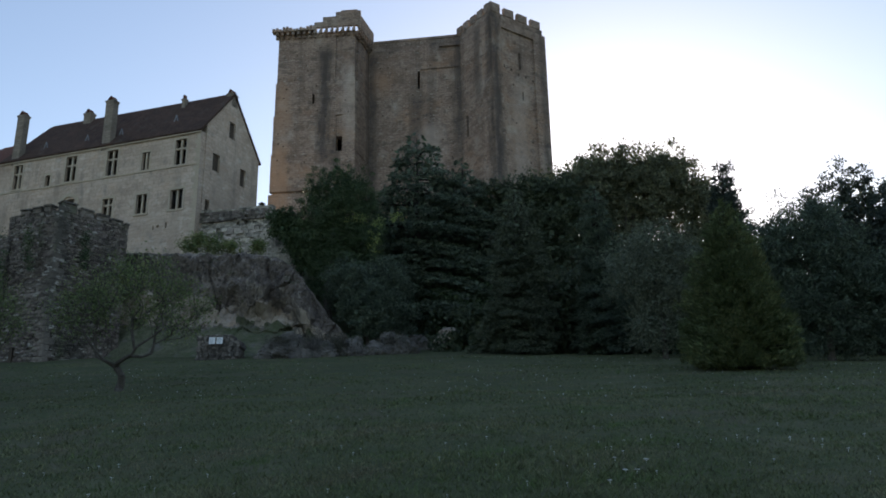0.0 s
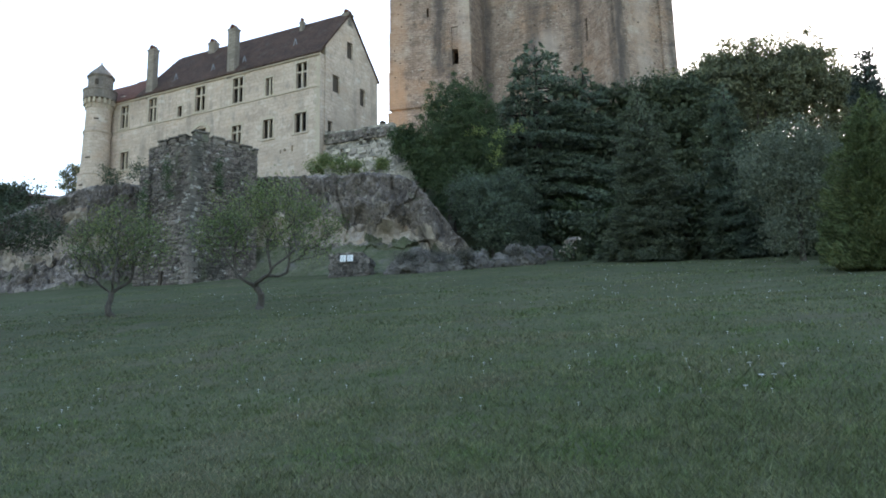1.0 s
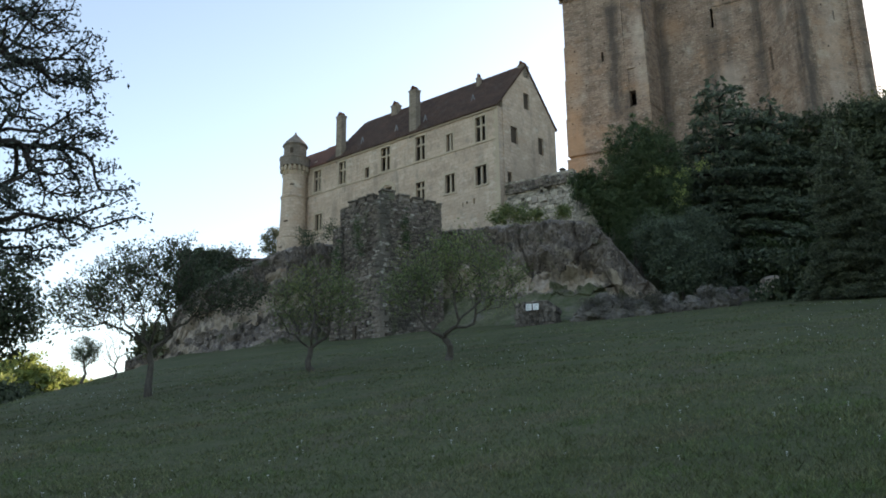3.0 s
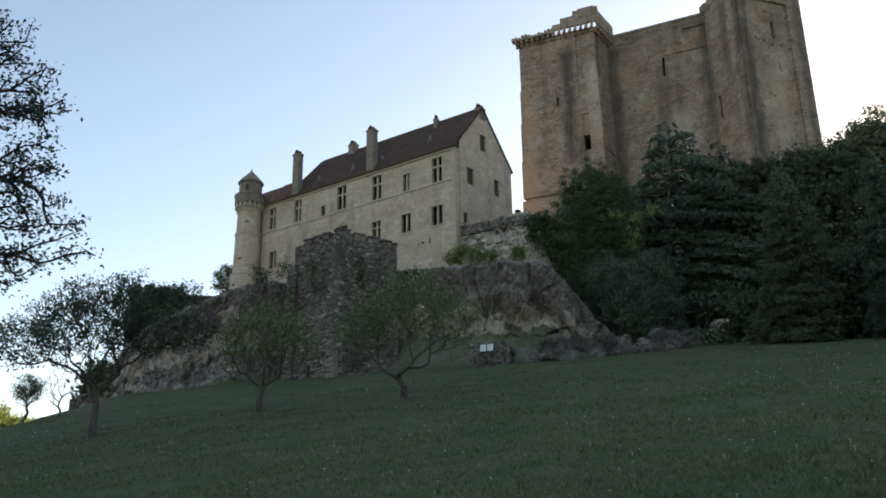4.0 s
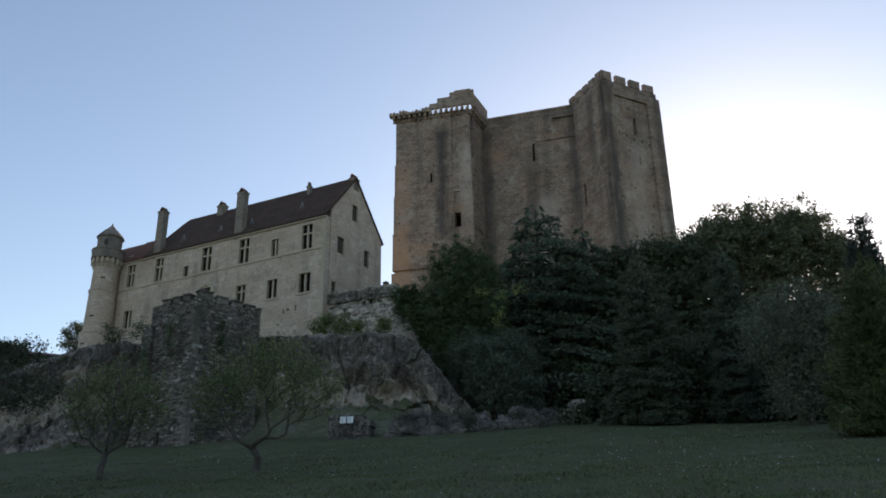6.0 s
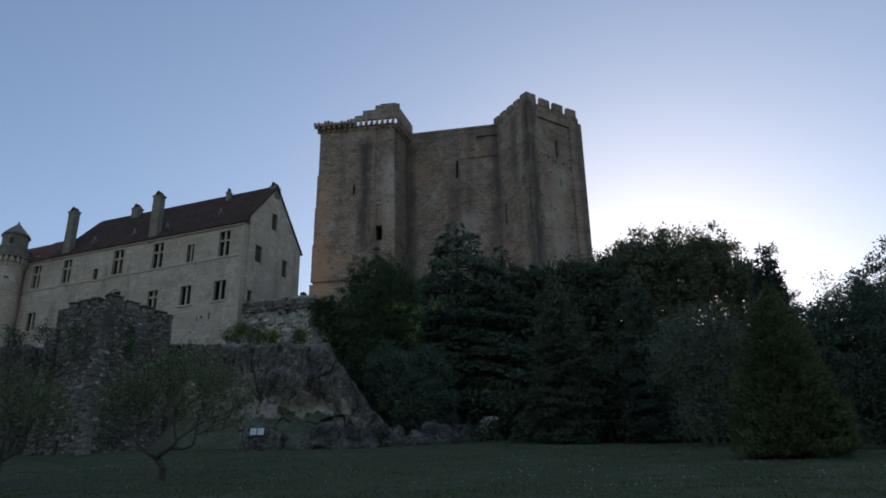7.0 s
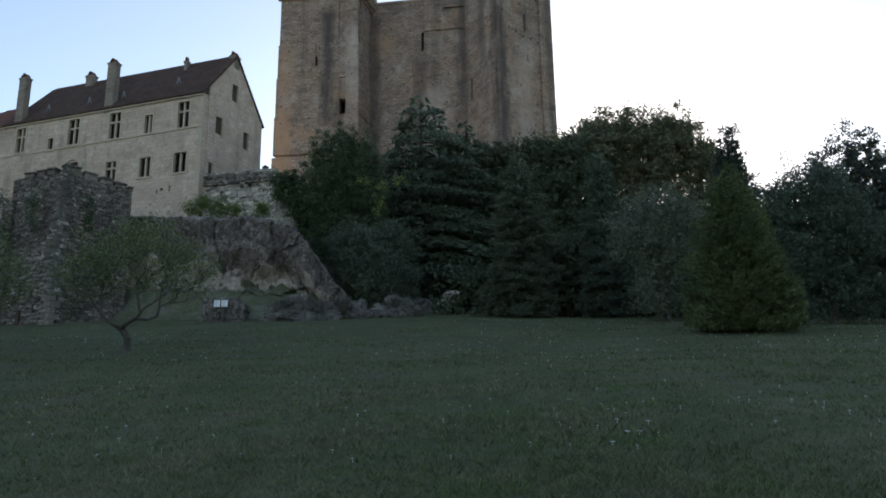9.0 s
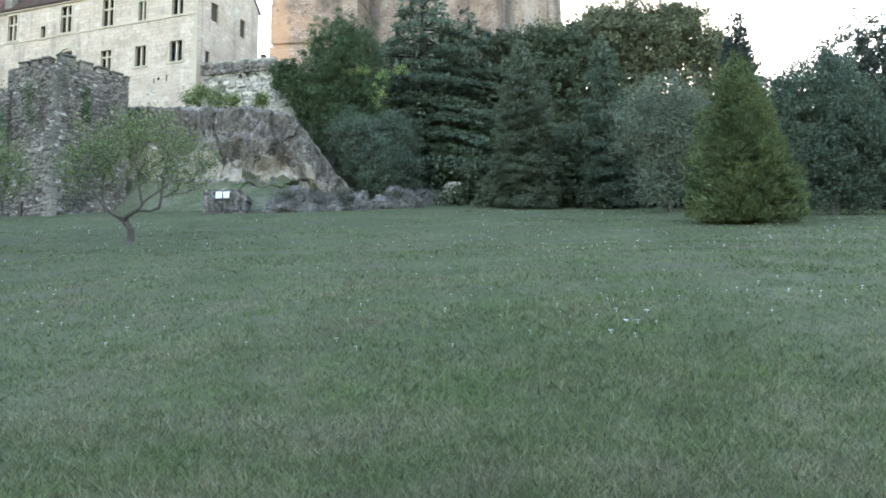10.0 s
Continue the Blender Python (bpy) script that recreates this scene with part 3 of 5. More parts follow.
for sgn, p in ((1, GABLE.at(0, EAVES + 0.2)), (-1, GABLE.at(GABLE.length, EAVES + 0.2))):
    rise = (GABLE.u * sgn * mid + Vector((0, 0, RIDGE - EAVES))).normalized()
    nrm = rise.cross(GABLE.n).normalized()
    nrm = nrm if nrm.z > 0 else -nrm
    cut = bmesh.ops.bisect_plane(bm, geom=bm.verts[:] + bm.edges[:] + bm.faces[:], plane_co=p, plane_no=nrm, clear_outer=True)
    bmesh.ops.holes_fill(bm, edges=[e for e in cut["geom_cut"] if isinstance(e, bmesh.types.BMEdge)], sides=0)
part("gable_wall", bm, HOUSE, house, "weathered gable wall of pale stone")
for nm, f, t in (("back_wall", BACK, EAVES), ("side_wall", LEFT, EAVES + 1)):
    bm = bmesh.new()
    wall(bm, f, 0.7 if f is LEFT else 0.65, f.length - 0.02, BASE, t, 0.6)
    part(nm, bm, HOUSE, house)
bm = bmesh.new()
slab(bm, FRONT, 0, FRONT.length, 32.5, 32.62, 0.07)
part("string_course", bm, TRIM, house)
bm = bmesh.new()
slab(bm, FRONT, -0.05, FRONT.length, EAVES - 0.18, EAVES, 0.16)
part("cornice", bm, TRIM, house)
for fc in (FRONT,):
    for k in range(26):
        bm = bmesh.new()
        z = 24.6 + 0.43 * k
        slab(bm, FRONT, -0.03, 0.55 if k % 2 else 0.34, z, z + 0.4, 0.025)
        part("quoin", bm, TRIM, house)


def opening(face, u0, u1, z0, z1, cross, parent, panes=True, label=""):
    """A stone-dressed window with mullion, transom and leaded panes."""
    bm = bmesh.new()
    s = 0.16
    for a, b, c, d in ((u0 - s, u0, z0, z1), (u1, u1 + s, z0, z1), (u0 - s, u1 + s, z1, z1 + 0.2), (u0 - s - 0.08, u1 + s + 0.08, z0 - 0.16, z0)):
        slab(bm, face, a, b, c, d, 0.05 if c >= z0 else 0.1)
    m = (u0 + u1) / 2
    tz = z0 + (z1 - z0) * 0.62
    if cross >= 1:
        box(bm, face.at(m - 0.075, z0, 0.08), face.u * 0.15, face.n * 0.2, (0, 0, z1 - z0))
    if cross == 2:
        for a, b in ((u0, m - 0.075), (m + 0.075, u1)):
            box(bm, face.at(a, tz, 0.08), face.u * (b - a), face.n * 0.2, (0, 0, 0.15))
    w = part("window", bm, TRIM, parent, label)
    if not panes:
        return w
    spans = [(u0, u1)] if cross == 0 else [(u0, m - 0.075), (m + 0.075, u1)]
    tiers = [(z0, tz), (tz + 0.15, z1)] if cross == 2 else [(z0, z1)]
    for a, b in spans:
        for c, d in tiers:
            bm = bmesh.new()
            box(bm, face.at(a, c, 0.3), face.u * (b - a), face.n * 0.012, (0, 0, d - c))
            p = part("pane", bm, GLASS, w)
            p.matrix_parent_inverse = Matrix()
            bm = bmesh.new()
            rim = 0.035
            for e, f, g, h in ((a, a + rim, c, d), (b - rim, b, c, d), (a + rim, b - rim, c, c + rim), (a + rim, b - rim, d - rim, d), (a + rim, b - rim, (c + d) / 2 - 0.015, (c + d) / 2 + 0.015)):
                box(bm, face.at(e, g, 0.26), face.u * (f - e), face.n * 0.035, (0, 0, h - g))
            p = part("sash", bm, WOOD_AND_SHADE, w, "dark wooden sash")
            p.matrix_parent_inverse = Matrix()
    return w


for w in CROSS:
    opening(FRONT, *w, 2, house, label="cross-mullioned stone window")
for w in TWIN:
    opening(FRONT, *w, 1, house, label="twin-light stone window")
opening(FRONT, *SMALL[0], 0, house)
# added dark boards stand for the shade inside the open gable windows
for w in GWIN:
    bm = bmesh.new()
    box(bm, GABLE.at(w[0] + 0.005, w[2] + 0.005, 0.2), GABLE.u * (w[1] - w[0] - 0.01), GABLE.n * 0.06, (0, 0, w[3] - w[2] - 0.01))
    part("shutter", bm, WOOD_AND_SHADE, house, "dark board painting the shade of a deep open window")
# unseen dark boards added behind the vents to keep the holes black
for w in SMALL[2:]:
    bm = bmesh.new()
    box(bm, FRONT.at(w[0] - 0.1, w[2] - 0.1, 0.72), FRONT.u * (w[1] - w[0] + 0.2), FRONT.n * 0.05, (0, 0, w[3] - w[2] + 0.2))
    part("vent_dark_back", bm, WOOD_AND_SHADE, house)
# arched doorway
bm = bmesh.new()
for k in range(13):
    a0, a1 = math.pi * k / 13, math.pi * (k + 1) / 13 - 0.02
    q = []
    for dd in (-0.1, 0.0):
        for ang, rr in ((a0, 0.78), (a1, 0.78), (a1, 1.12), (a0, 1.12)):
            q.append(bm.verts.new(FRONT.at(13.15 + math.cos(ang) * rr, 30.45 + math.sin(ang) * rr, dd)))
    for f in ((0, 1, 2, 3), (7, 6, 5, 4), (0, 4, 5, 1), (1, 5, 6, 2), (2, 6, 7, 3), (3, 7, 4, 0)):
        bm.faces.new([q[i] for i in f])
arch = part("arch", bm, TRIM, house, "carved round-arched door surround")
bm = bmesh.new()
box(bm, FRONT.at(12.6, 28.4, 0.35), FRONT.u * 1.1, FRONT.n * 0.06, (0, 0, 2.6))
part("door", bm, WOOD_AND_SHADE, house, "dark wooden door")


def roof_plane(bm, eave_a, eave_b, ridge_a, ridge_b, thick):
    a, b, c, d = (Vector(p) for p in (eave_a, eave_b, ridge_b, ridge_a))
    n = (b - a).cross(d - a).normalized()
    n = n if n.z > 0 else -n
    rows = [[v + n * k for v in (a, b, c, d)] for k in (0, thick)]
    v = [bm.verts.new(p) for r in rows for p in r]
    for q in ((0, 1, 2, 3), (7, 6, 5, 4), (0, 4, 5, 1), (1, 5, 6, 2), (2, 6, 7, 3), (3, 7, 4, 0)):
        bm.faces.new([v[i] for i in q])


def gable_roof(face, depth_dir, depth, u0, u1, z_eave, z_ridge, mat, parent, hip=0.0, over=0.35):
    drop = (z_ridge - z_eave) / (depth / 2) * over
    for nm, near in (("roof", True), ("roof", False)):
        bm = bmesh.new()
        s = -over if near else depth + over
        e0, e1 = face.at(u0, z_eave - drop) + depth_dir * s, face.at(u1, z_eave - drop) + depth_dir * s
        r0, r1 = face.at(u0, z_ridge) + depth_dir * depth / 2, face.at(u1 - hip, z_ridge) + depth_dir * depth / 2
        roof_plane(bm, e0, e1, r0, r1, 0.16)
        part(nm, bm, mat, parent, "brown clay tile roof slope")
    if hip:
        bm = bmesh.new()
        e0, e1 = face.at(u1, z_eave - drop) - depth_dir * over, face.at(u1, z_eave - drop) + depth_dir * (depth + over)
        r = face.at(u1 - hip, z_ridge + 0.1) + depth_dir * depth / 2
        roof_plane(bm, e0, e1, r, r + FRONT.u * 0.01, 0.12)
        part("roof_hip", bm, mat, parent)
    bm = bmesh.new()
    n = int((u1 - hip - u0) / 0.4)
    for k in range(n):
        p = face.at(u0 + 0.4 * k, z_ridge + 0.1) + depth_dir * depth / 2
        tube(bm, [p, p + face.u * 0.38], [0.15, 0.13], 6)
    part("ridge_tiles", bm, mat, parent)


gable_roof(FRONT, GABLE.u, GABLE.length, -0.12, 21.4, EAVES + 0.12, RIDGE, ROOF, house, hip=0.9, over=0.16)
gable_roof(FRONT, GABLE.u, GABLE.length, 20.9, 26.2, EAVES + 0.05, 39.5, REDROOF, house, over=0.16)
bm = bmesh.new()
roof_plane(bm, FRONT.at(26.1, EAVES + 0.04), FRONT.at(26.2, EAVES + 0.04), FRONT.at(26.1, 39.49) + GABLE.u * GABLE.length / 2, FRONT.at(29.4, 39.49) + GABLE.u * GABLE.length / 2, 0.14)
part("roof", bm, REDROOF, house, "red tile slope running back behind the turret")
bm = bmesh.new()
box(bm, FRONT.at(FRONT.length + 0.01, BASE, 0.6), FRONT.u * 3.0, GABLE.u * 6.8, (0, 0, EAVES + 0.5 - BASE))
part("link_wall", bm, HOUSE, house)
def chimney(u, deep, w, t, z0, z1, parent, crown=True):
    """A tall square stack with a moulded head and a small tile hood."""
    bm = bmesh.new()
    c = FRONT.at(u, z0) + GABLE.u * deep
    box(bm, c, FRONT.u * w, GABLE.u * t, (0, 0, z1 - z0 - 0.35))
    for k, e in enumerate((0.03, 0.06)):
        box(bm, c + Vector((0, 0, z1 - z0 - 0.35 + 0.12 * k)) - FRONT.u * e - GABLE.u * e, FRONT.u * (w + 2 * e), GABLE.u * (t + 2 * e), (0, 0, 0.12))
    s = part("chimney", bm, CHIMNEY, parent, "tall square stone chimney")
    bm = bmesh.new()
    top = c + Vector((0, 0, z1 - z0 - 0.11))
    for side in (0, 1):
        a = top + FRONT.u * (0.12 + side * (w - 0.24))
        b = top + FRONT.u * (w / 2) + Vector((0, 0, 0.42))
        roof_plane(bm, a, a + GABLE.u * t, b, b + GABLE.u * t, 0.06)
    h = part("chimney_hood", bm, REDROOF, s)
    h.matrix_parent_inverse = Matrix()


chimney(9.45, -0.05, 0.85, 0.6, 35.3, 40.4, house)
chimney(19.45, -0.05, 0.8, 0.6, 35.3, 40.6, house)
chimney(15.4, 3.5, 0.8, 0.6, 39.5, 41.75, house)
chimney(4.62, 3.25, 0.34, 0.34, 38.9, 41.2, house)
chimney(0.0, 3.75, 0.55, 0.8, 39.8, 41.2, house)
for u, up in ((9.1, 0.2), (12.8, 0.2), (17.4, 0.2), (3.84, 0.34)):
    bm = bmesh.new()
    c = FRONT.at(u, EAVES + up * (RIDGE - EAVES) + 0.2) + GABLE.u * (up * mid)
    for s in (-1, 1):
        tube(bm, [c + FRONT.u * 0.22 * s, c + Vector((0, 0, 0.75))], [0.05, 0.05], 5)
    part("roof_ladder_hook", bm, IRON, house, "bare metal triangle fixed on the tiles")

# ---- round stair turret ----
turret = thing("stair_turret", (-44.7, 75.7, 23), "round pale stone corner turret with corbelled crown and conical cap", "turret")
TC = Vector((-44.75, 75.7, 0))


def lathe(bm, profile, sides=40):
    rings = [[bm.verts.new(TC + Vector((math.cos(2 * math.pi * k / sides) * r, math.sin(2 * math.pi * k / sides) * r, z))) for k in range(sides)] for r, z in profile]
    for a, b in zip(rings, rings[1:]):
        for k in range(sides):
            bm.faces.new((a[k], a[(k + 1) % sides], b[(k + 1) % sides], b[k]))
    bm.faces.new(rings[-1])


bm = bmesh.new()
lathe(bm, [(1.6, 23), (1.52, 27.7), (1.6, 27.8), (1.6, 27.95), (1.36, 28.05), (1.27, 32.1), (1.36, 32.2), (1.36, 32.38), (1.22, 32.5), (1.18, 35.6)])
part("shaft", bm, HOUSE, turret)
for k in range(18):
    a = 2 * math.pi * k / 18
    o = Vector((math.cos(a), math.sin(a), 0))
    t = Vector((-o.y, o.x, 0))
    bm = bmesh.new()
    box(bm, TC + o * 1.1 - t * 0.11 + Vector((0, 0, 34.7)), o * 0.2, t * 0.22, (0, 0, 0.4))
    box(bm, TC + o * 1.1 - t * 0.11 + Vector((0, 0, 35.1)), o * 0.4, t * 0.22, (0, 0, 0.52))
    part("corbel", bm, TRIM, turret)
bm = bmesh.new()
lathe(bm, [(1.15, 35.6), (1.56, 35.62), (1.56, 36.45), (1.62, 36.5), (1.62, 36.66), (1.3, 36.68), (1.1, 36.6)])
part("parapet", bm, TURRET_STONE, turret, "grey weathered parapet ring")
bm = bmesh.new()
lathe(bm, [(1.2, 36.55), (1.18, 37.95), (1.26, 38.0), (1.26, 38.12), (1.1, 38.14)])
part("lantern", bm, TURRET_STONE, turret, "grey round lantern drum")
bm = bmesh.new()
lathe(bm, [(1.2, 38.06), (1.34, 38.1), (1.3, 38.2), (1.08, 38.5), (0.74, 38.88), (0.42, 39.2), (0.16, 39.5), (0.08, 39.6), (0.1, 39.72), (0.03, 39.8)])
part("cap", bm, TURRET_STONE, turret, "low weathered stone cap with a small finial")
# dark blocks set into the drum paint the shade of narrow slits
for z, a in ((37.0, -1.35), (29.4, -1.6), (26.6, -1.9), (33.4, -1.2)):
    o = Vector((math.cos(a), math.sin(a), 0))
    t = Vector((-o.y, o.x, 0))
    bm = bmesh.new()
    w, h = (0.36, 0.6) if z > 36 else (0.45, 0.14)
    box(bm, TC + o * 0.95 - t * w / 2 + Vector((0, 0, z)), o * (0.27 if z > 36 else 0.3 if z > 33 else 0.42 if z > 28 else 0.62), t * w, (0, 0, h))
    part("loophole_shade", bm, WOOD_AND_SHADE, turret, "dark narrow slab painting the shade of a wall slit")

# ---- the keep: two square towers joined by a curtain ----
keep = thing("keep", (-3, 101, 33), "massive weathered ochre-grey limestone keep with two square towers", "castle keep")
LT0, LT1 = Vector((-20.33, 100.4, 0)), Vector((-10.31, 99.47, 0))
DEEP = Vector((0.28, 0.96, 0)) * 10
LF, LS, LW = Face(LT0[:2], LT1[:2], True), Face(LT1[:2], (LT1 + DEEP)[:2], True), Face(LT0[:2], (LT0 + DEEP)[:2])
LB = Face((LT0 + DEEP)[:2], (LT1 + DEEP)[:2])
K0 = 33.0


def tower_walls(faces, z1, thick, part_name, skip=()):
    for i, (f, holes) in enumerate(faces):
        bm = bmesh.new()
        wall(bm, f, thick if i % 2 else 0, f.length - (thick if i % 2 else 0), K0, z1, thick, holes)
        part(part_name, bm, KEEP, keep)


tower_walls([(LF, [(7.85, 8.65, 47.6, 49.6), (4.7, 4.98, 54.4, 55.6)]), (LS, []), (LB, []), (LW, [])], 64.7, 1.2, "tower_wall")
bm = bmesh.new()
box(bm, LF.at(1.2, 64.3, 1.2), LF.u * (LF.length - 2.4), LF.n * 7.5, (0, 0, 0.2))
part("tower_floor", bm, KEEP, keep)
# string courses: each stage a little wider than the one above it
for z, out in ((57.4, 0.1), (52.7, 0.18), (47.4, 0.26), (42.0, 0.34)):
    for f in (LF, LS, LW):
        bm = bmesh.new()
        slab(bm, f, -out, f.length + (out if f is LF else 0), z - 0.2, z, out + 0.03)
        slab(bm, f, -out, f.length + (out if f is LF else 0), z - 5.0, z - 0.2, out)
        if f is LF and z - 5 < 49.6 and z > 47.7:
            bm.free()
            bm = bmesh.new()
            slab(bm, f, -out, f.length + out, z - 0.2, z, out + 0.03)
            for a, b in ((-out, 7.85), (8.65, f.length + out)):
                slab(bm, f, a, b, 47.45, z - 0.2, out)
        if f is LF and z == 57.4:
            bm.free()
            bm = bmesh.new()
            slab(bm, f, -out, f.length + out, z - 0.2, z, out + 0.03)
            for a, b in ((-out, 4.7), (4.98, f.length + out)):
                slab(bm, f, a, b, 52.75, z - 0.2, out)
        part("wall_stage", bm, KEEP, keep)
# flat pilaster on the front, right half
bm = bmesh.new()
slab(bm, LF, 7.0, 7.6, 49.8, 64.2, 0.22)
part("pilaster", bm, KEEP, keep)
# corbels and the broken parapet above them
random.seed(4)


def corbel(f, u):
    bm = bmesh.new()
    rough_box(bm, f.at(u, 63.85, -0.28), f.u * 0.36, f.n * 0.3, (0, 0, 0.4), 0.04)
    rough_box(bm, f.at(u, 64.22, -0.62), f.u * 0.36, f.n * 0.64, (0, 0, 0.45), 0.04)
    part("corbel", bm, KEEP, keep)


for k in range(15):
    corbel(LF, -0.35 + 0.72 * k)
for k in range(8):
    corbel(LS, 0.1 + 0.72 * k)
for k in range(13):
    bm = bmesh.new()
    u = -0.75 + 0.72 * k * 0.62
    if u < 5.2:
        rough_box(bm, LF.at(u, 64.68, -0.75), LF.u * 0.34, LF.n * 0.8, (0, 0, random.uniform(0.35, 0.75)), 0.05)
        part("parapet_stub", bm, KEEP, keep)
bm = bmesh.new()
rough_box(bm, LF.at(-0.75, 64.66, -0.75), LF.u * 5.6, LF.n * 0.7, (0, 0, 0.22), 0.04)
part("parapet_ledge", bm, KEEP, keep)
for u0, u1, z0, z1 in ((4.8, 6.2, 65.0, 65.8), (5.9, 7.9, 65.0, 66.5), (7.6, 10.85, 65.0, 67.15)):
    bm = bmesh.new()
    rough_box(bm, LF.at(u0, z0, -0.72), LF.u * (u1 - u0), LF.n * 0.42, (0, 0, z1 - z0), 0.05)
    part("parapet", bm, KEEP, keep)
for k in range(9):
    bm = bmesh.new()
    box(bm, LF.at(4.85 + 0.72 * k, 64.6, -0.68), LF.u * 0.25, LF.n * 0.36, (0, 0, 0.9))
    part("parapet_pier", bm, KEEP, keep)
bm = bmesh.new()
rough_box(bm, LS.at(-0.3, 65.0, -0.72), LS.u * 5.2, LS.n * 0.42, (0, 0, 1.9), 0.05)
part("parapet", bm, KEEP, keep)
for k in range(8):
    bm = bmesh.new()
    box(bm, LS.at(0.1 + 0.72 * k, 64.6, -0.68), LS.u * 0.25, LS.n * 0.36, (0, 0, 0.85))
    part("parapet_pier", bm, KEEP, keep)
bm = bmesh.new()
rough_box(bm, LF.at(8.2, 67.1, -0.5), LF.u * 2.2, LF.n * 0.3, (0, 0, 0.35), 0.05)
part("parapet", bm, KEEP, keep)

CU = Face((-8.9, 104.15), (3.6, 102.37), True)
bm = bmesh.new()
wall(bm, CU, 0, CU.length, K0, 65.7, 1.3, [(6.62, 6.95, 58.0, 60.6), (5.0, 6.6, 39.6, 42.0)])
part("curtain_wall", bm, KEEP, keep, "high curtain wall between the towers")
bm = bmesh.new()
box(bm, CU.at(0.5, 44, 2.8), CU.u * 12.5, CU.n * 0.8, (0, 0, 21))
box(bm, CU.at(0.5, 64.2, 1.3), CU.u * 12.5, CU.n * 1.5, (0, 0, 0.4))
box(bm, CU.at(0.5, 44, 1.3), CU.u * 12.5, CU.n * 1.5, (0, 0, 0.4))
part("rear_wall", bm, KEEP, keep)
bm = bmesh.new()
slab(bm, CU, 6.9, 13.0, 60.75, 60.95, 0.12)
slab(bm, CU, 0.2, 13.2, 65.3, 65.5, 0.1)
part("string_course", bm, KEEP, keep)
bm = bmesh.new()
slab(bm, CU, 9.6, 12.4, 63.9, 64.15, 0.28)
part("drip_ledge", bm, KEEP, keep)

RN, RR, RL = Vector((7.1, 96.7, 0)), Vector((14.25, 101.8, 0)), Vector((2.88, 103.0, 0))
RB = RR + RL - RN
RF, RS = Face(RN[:2], RR[:2], True), Face(RN[:2], RL[:2])
RQ, RP = Face(RR[:2], RB[:2], True), Face(RL[:2], RB[:2])
tower_walls([(RF, [(4.42, 4.78, 58.4, 60.8), (4.8, 5.0, 54.1, 55.3)]), (RS, [(5.3, 5.75, 50.0, 53.0)]), (RP, []), (RQ, [])], 65.6, 1.2, "tower_wall")
for f, spans in ((RF, ((-0.2, 1.5), (6.9, RF.length + 0.2))), (RS, ((0, 1.6),))):
    for a, b in spans:
        bm = bmesh.new()
        slab(bm, f, a, b, K0, 64.6, 0.3)
        part("pilaster", bm, KEEP, keep)
bm = bmesh.new()
slab(bm, RF, 1.5, 6.9, 63.5, 65.2, 0.28)
part("parapet_band", bm, KEEP, keep)
for f, n, w in ((RF, 4, 1.6), (RS, 5, 1.2)):
    gap = (f.length - n * w) / (n - 0.5)
    for k in range(n):
        bm = bmesh.new()
        u = k * (w + gap)
        rough_box(bm, f.at(max(u, 0.45 if f is RS else -0.1), 65.55, -0.1 if f is RF else -0.1), f.u * (w - (0.4 if f is RS and k == 0 else 0)), f.n * 0.55, (0, 0, 1.15 + 0.2 * (k == 0)), 0.06)
        part("merlon", bm, KEEP, keep)
for f in (RQ, RP):
    bm = bmesh.new()
    slab(bm, f, 0.5, f.length - 0.5, 65.55, 66.0, 0, 0.5)
    part("parapet", bm, KEEP, keep)
# no real holes: thin dark slabs on the wall paint their shade
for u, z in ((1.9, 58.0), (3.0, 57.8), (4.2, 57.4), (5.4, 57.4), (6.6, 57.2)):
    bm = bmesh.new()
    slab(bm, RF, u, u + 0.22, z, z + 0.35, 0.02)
    part("putlog_shade", bm, WOOD_AND_SHADE, keep, "dark square slab painting the shade of a putlog hole")
# more dark slabs scattered at random, again painting hole shade
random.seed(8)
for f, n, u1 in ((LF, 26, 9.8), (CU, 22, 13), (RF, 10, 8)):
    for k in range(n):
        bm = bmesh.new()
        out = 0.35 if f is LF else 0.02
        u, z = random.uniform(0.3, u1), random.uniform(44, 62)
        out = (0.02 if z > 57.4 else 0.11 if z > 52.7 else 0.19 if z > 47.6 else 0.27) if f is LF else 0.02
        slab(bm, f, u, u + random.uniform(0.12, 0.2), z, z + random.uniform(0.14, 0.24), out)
        part("putlog_shade", bm, WOOD_AND_SHADE, keep)

# ---- square bastion tower in front of the residence ----
bastion = thing("bastion", (-26.5, 59, 11), "ruined square bastion of dark rubble stone with worn battlements", "bastion")
BC, BL, BR = Vector((-26.01, 56.61, 0)), Vector((-29.9, 57.75, 0)), Vector((-22.58, 60.31, 0))


def battered(bm, pts, z0, z1, spread):
    """A closed tower body, wider at its foot, with uneven faces."""
    c = sum(pts, Vector()) / len(pts)
    rows = 26
    ring = []
    for k in range(rows + 1):
        t = k / rows
        grow = 1 + spread * (1 - t) ** 1.4
        loop = []
        for a, b in zip(pts, pts[1:] + pts[:1]):
            m = 12
            for j in range(m):
                p = c + (a.lerp(b, j / m) - c) * grow
                q = Vector((p.x, p.y, z0 + (z1 - z0) * t))
                o = (q - Vector((c.x, c.y, q.z))).normalized()
                loop.append(bm.verts.new(q + o * 0.12 * noise.fractal(q * 0.8, 1, 2, 3)))
        ring.append(loop)
    n = len(ring[0])
    for r, s in zip(ring, ring[1:]):
        for k in range(n):
            bm.faces.new((r[k], r[(k + 1) % n], s[(k + 1) % n], s[k]))
    bm.faces.new(ring[-1])


bm = bmesh.new()
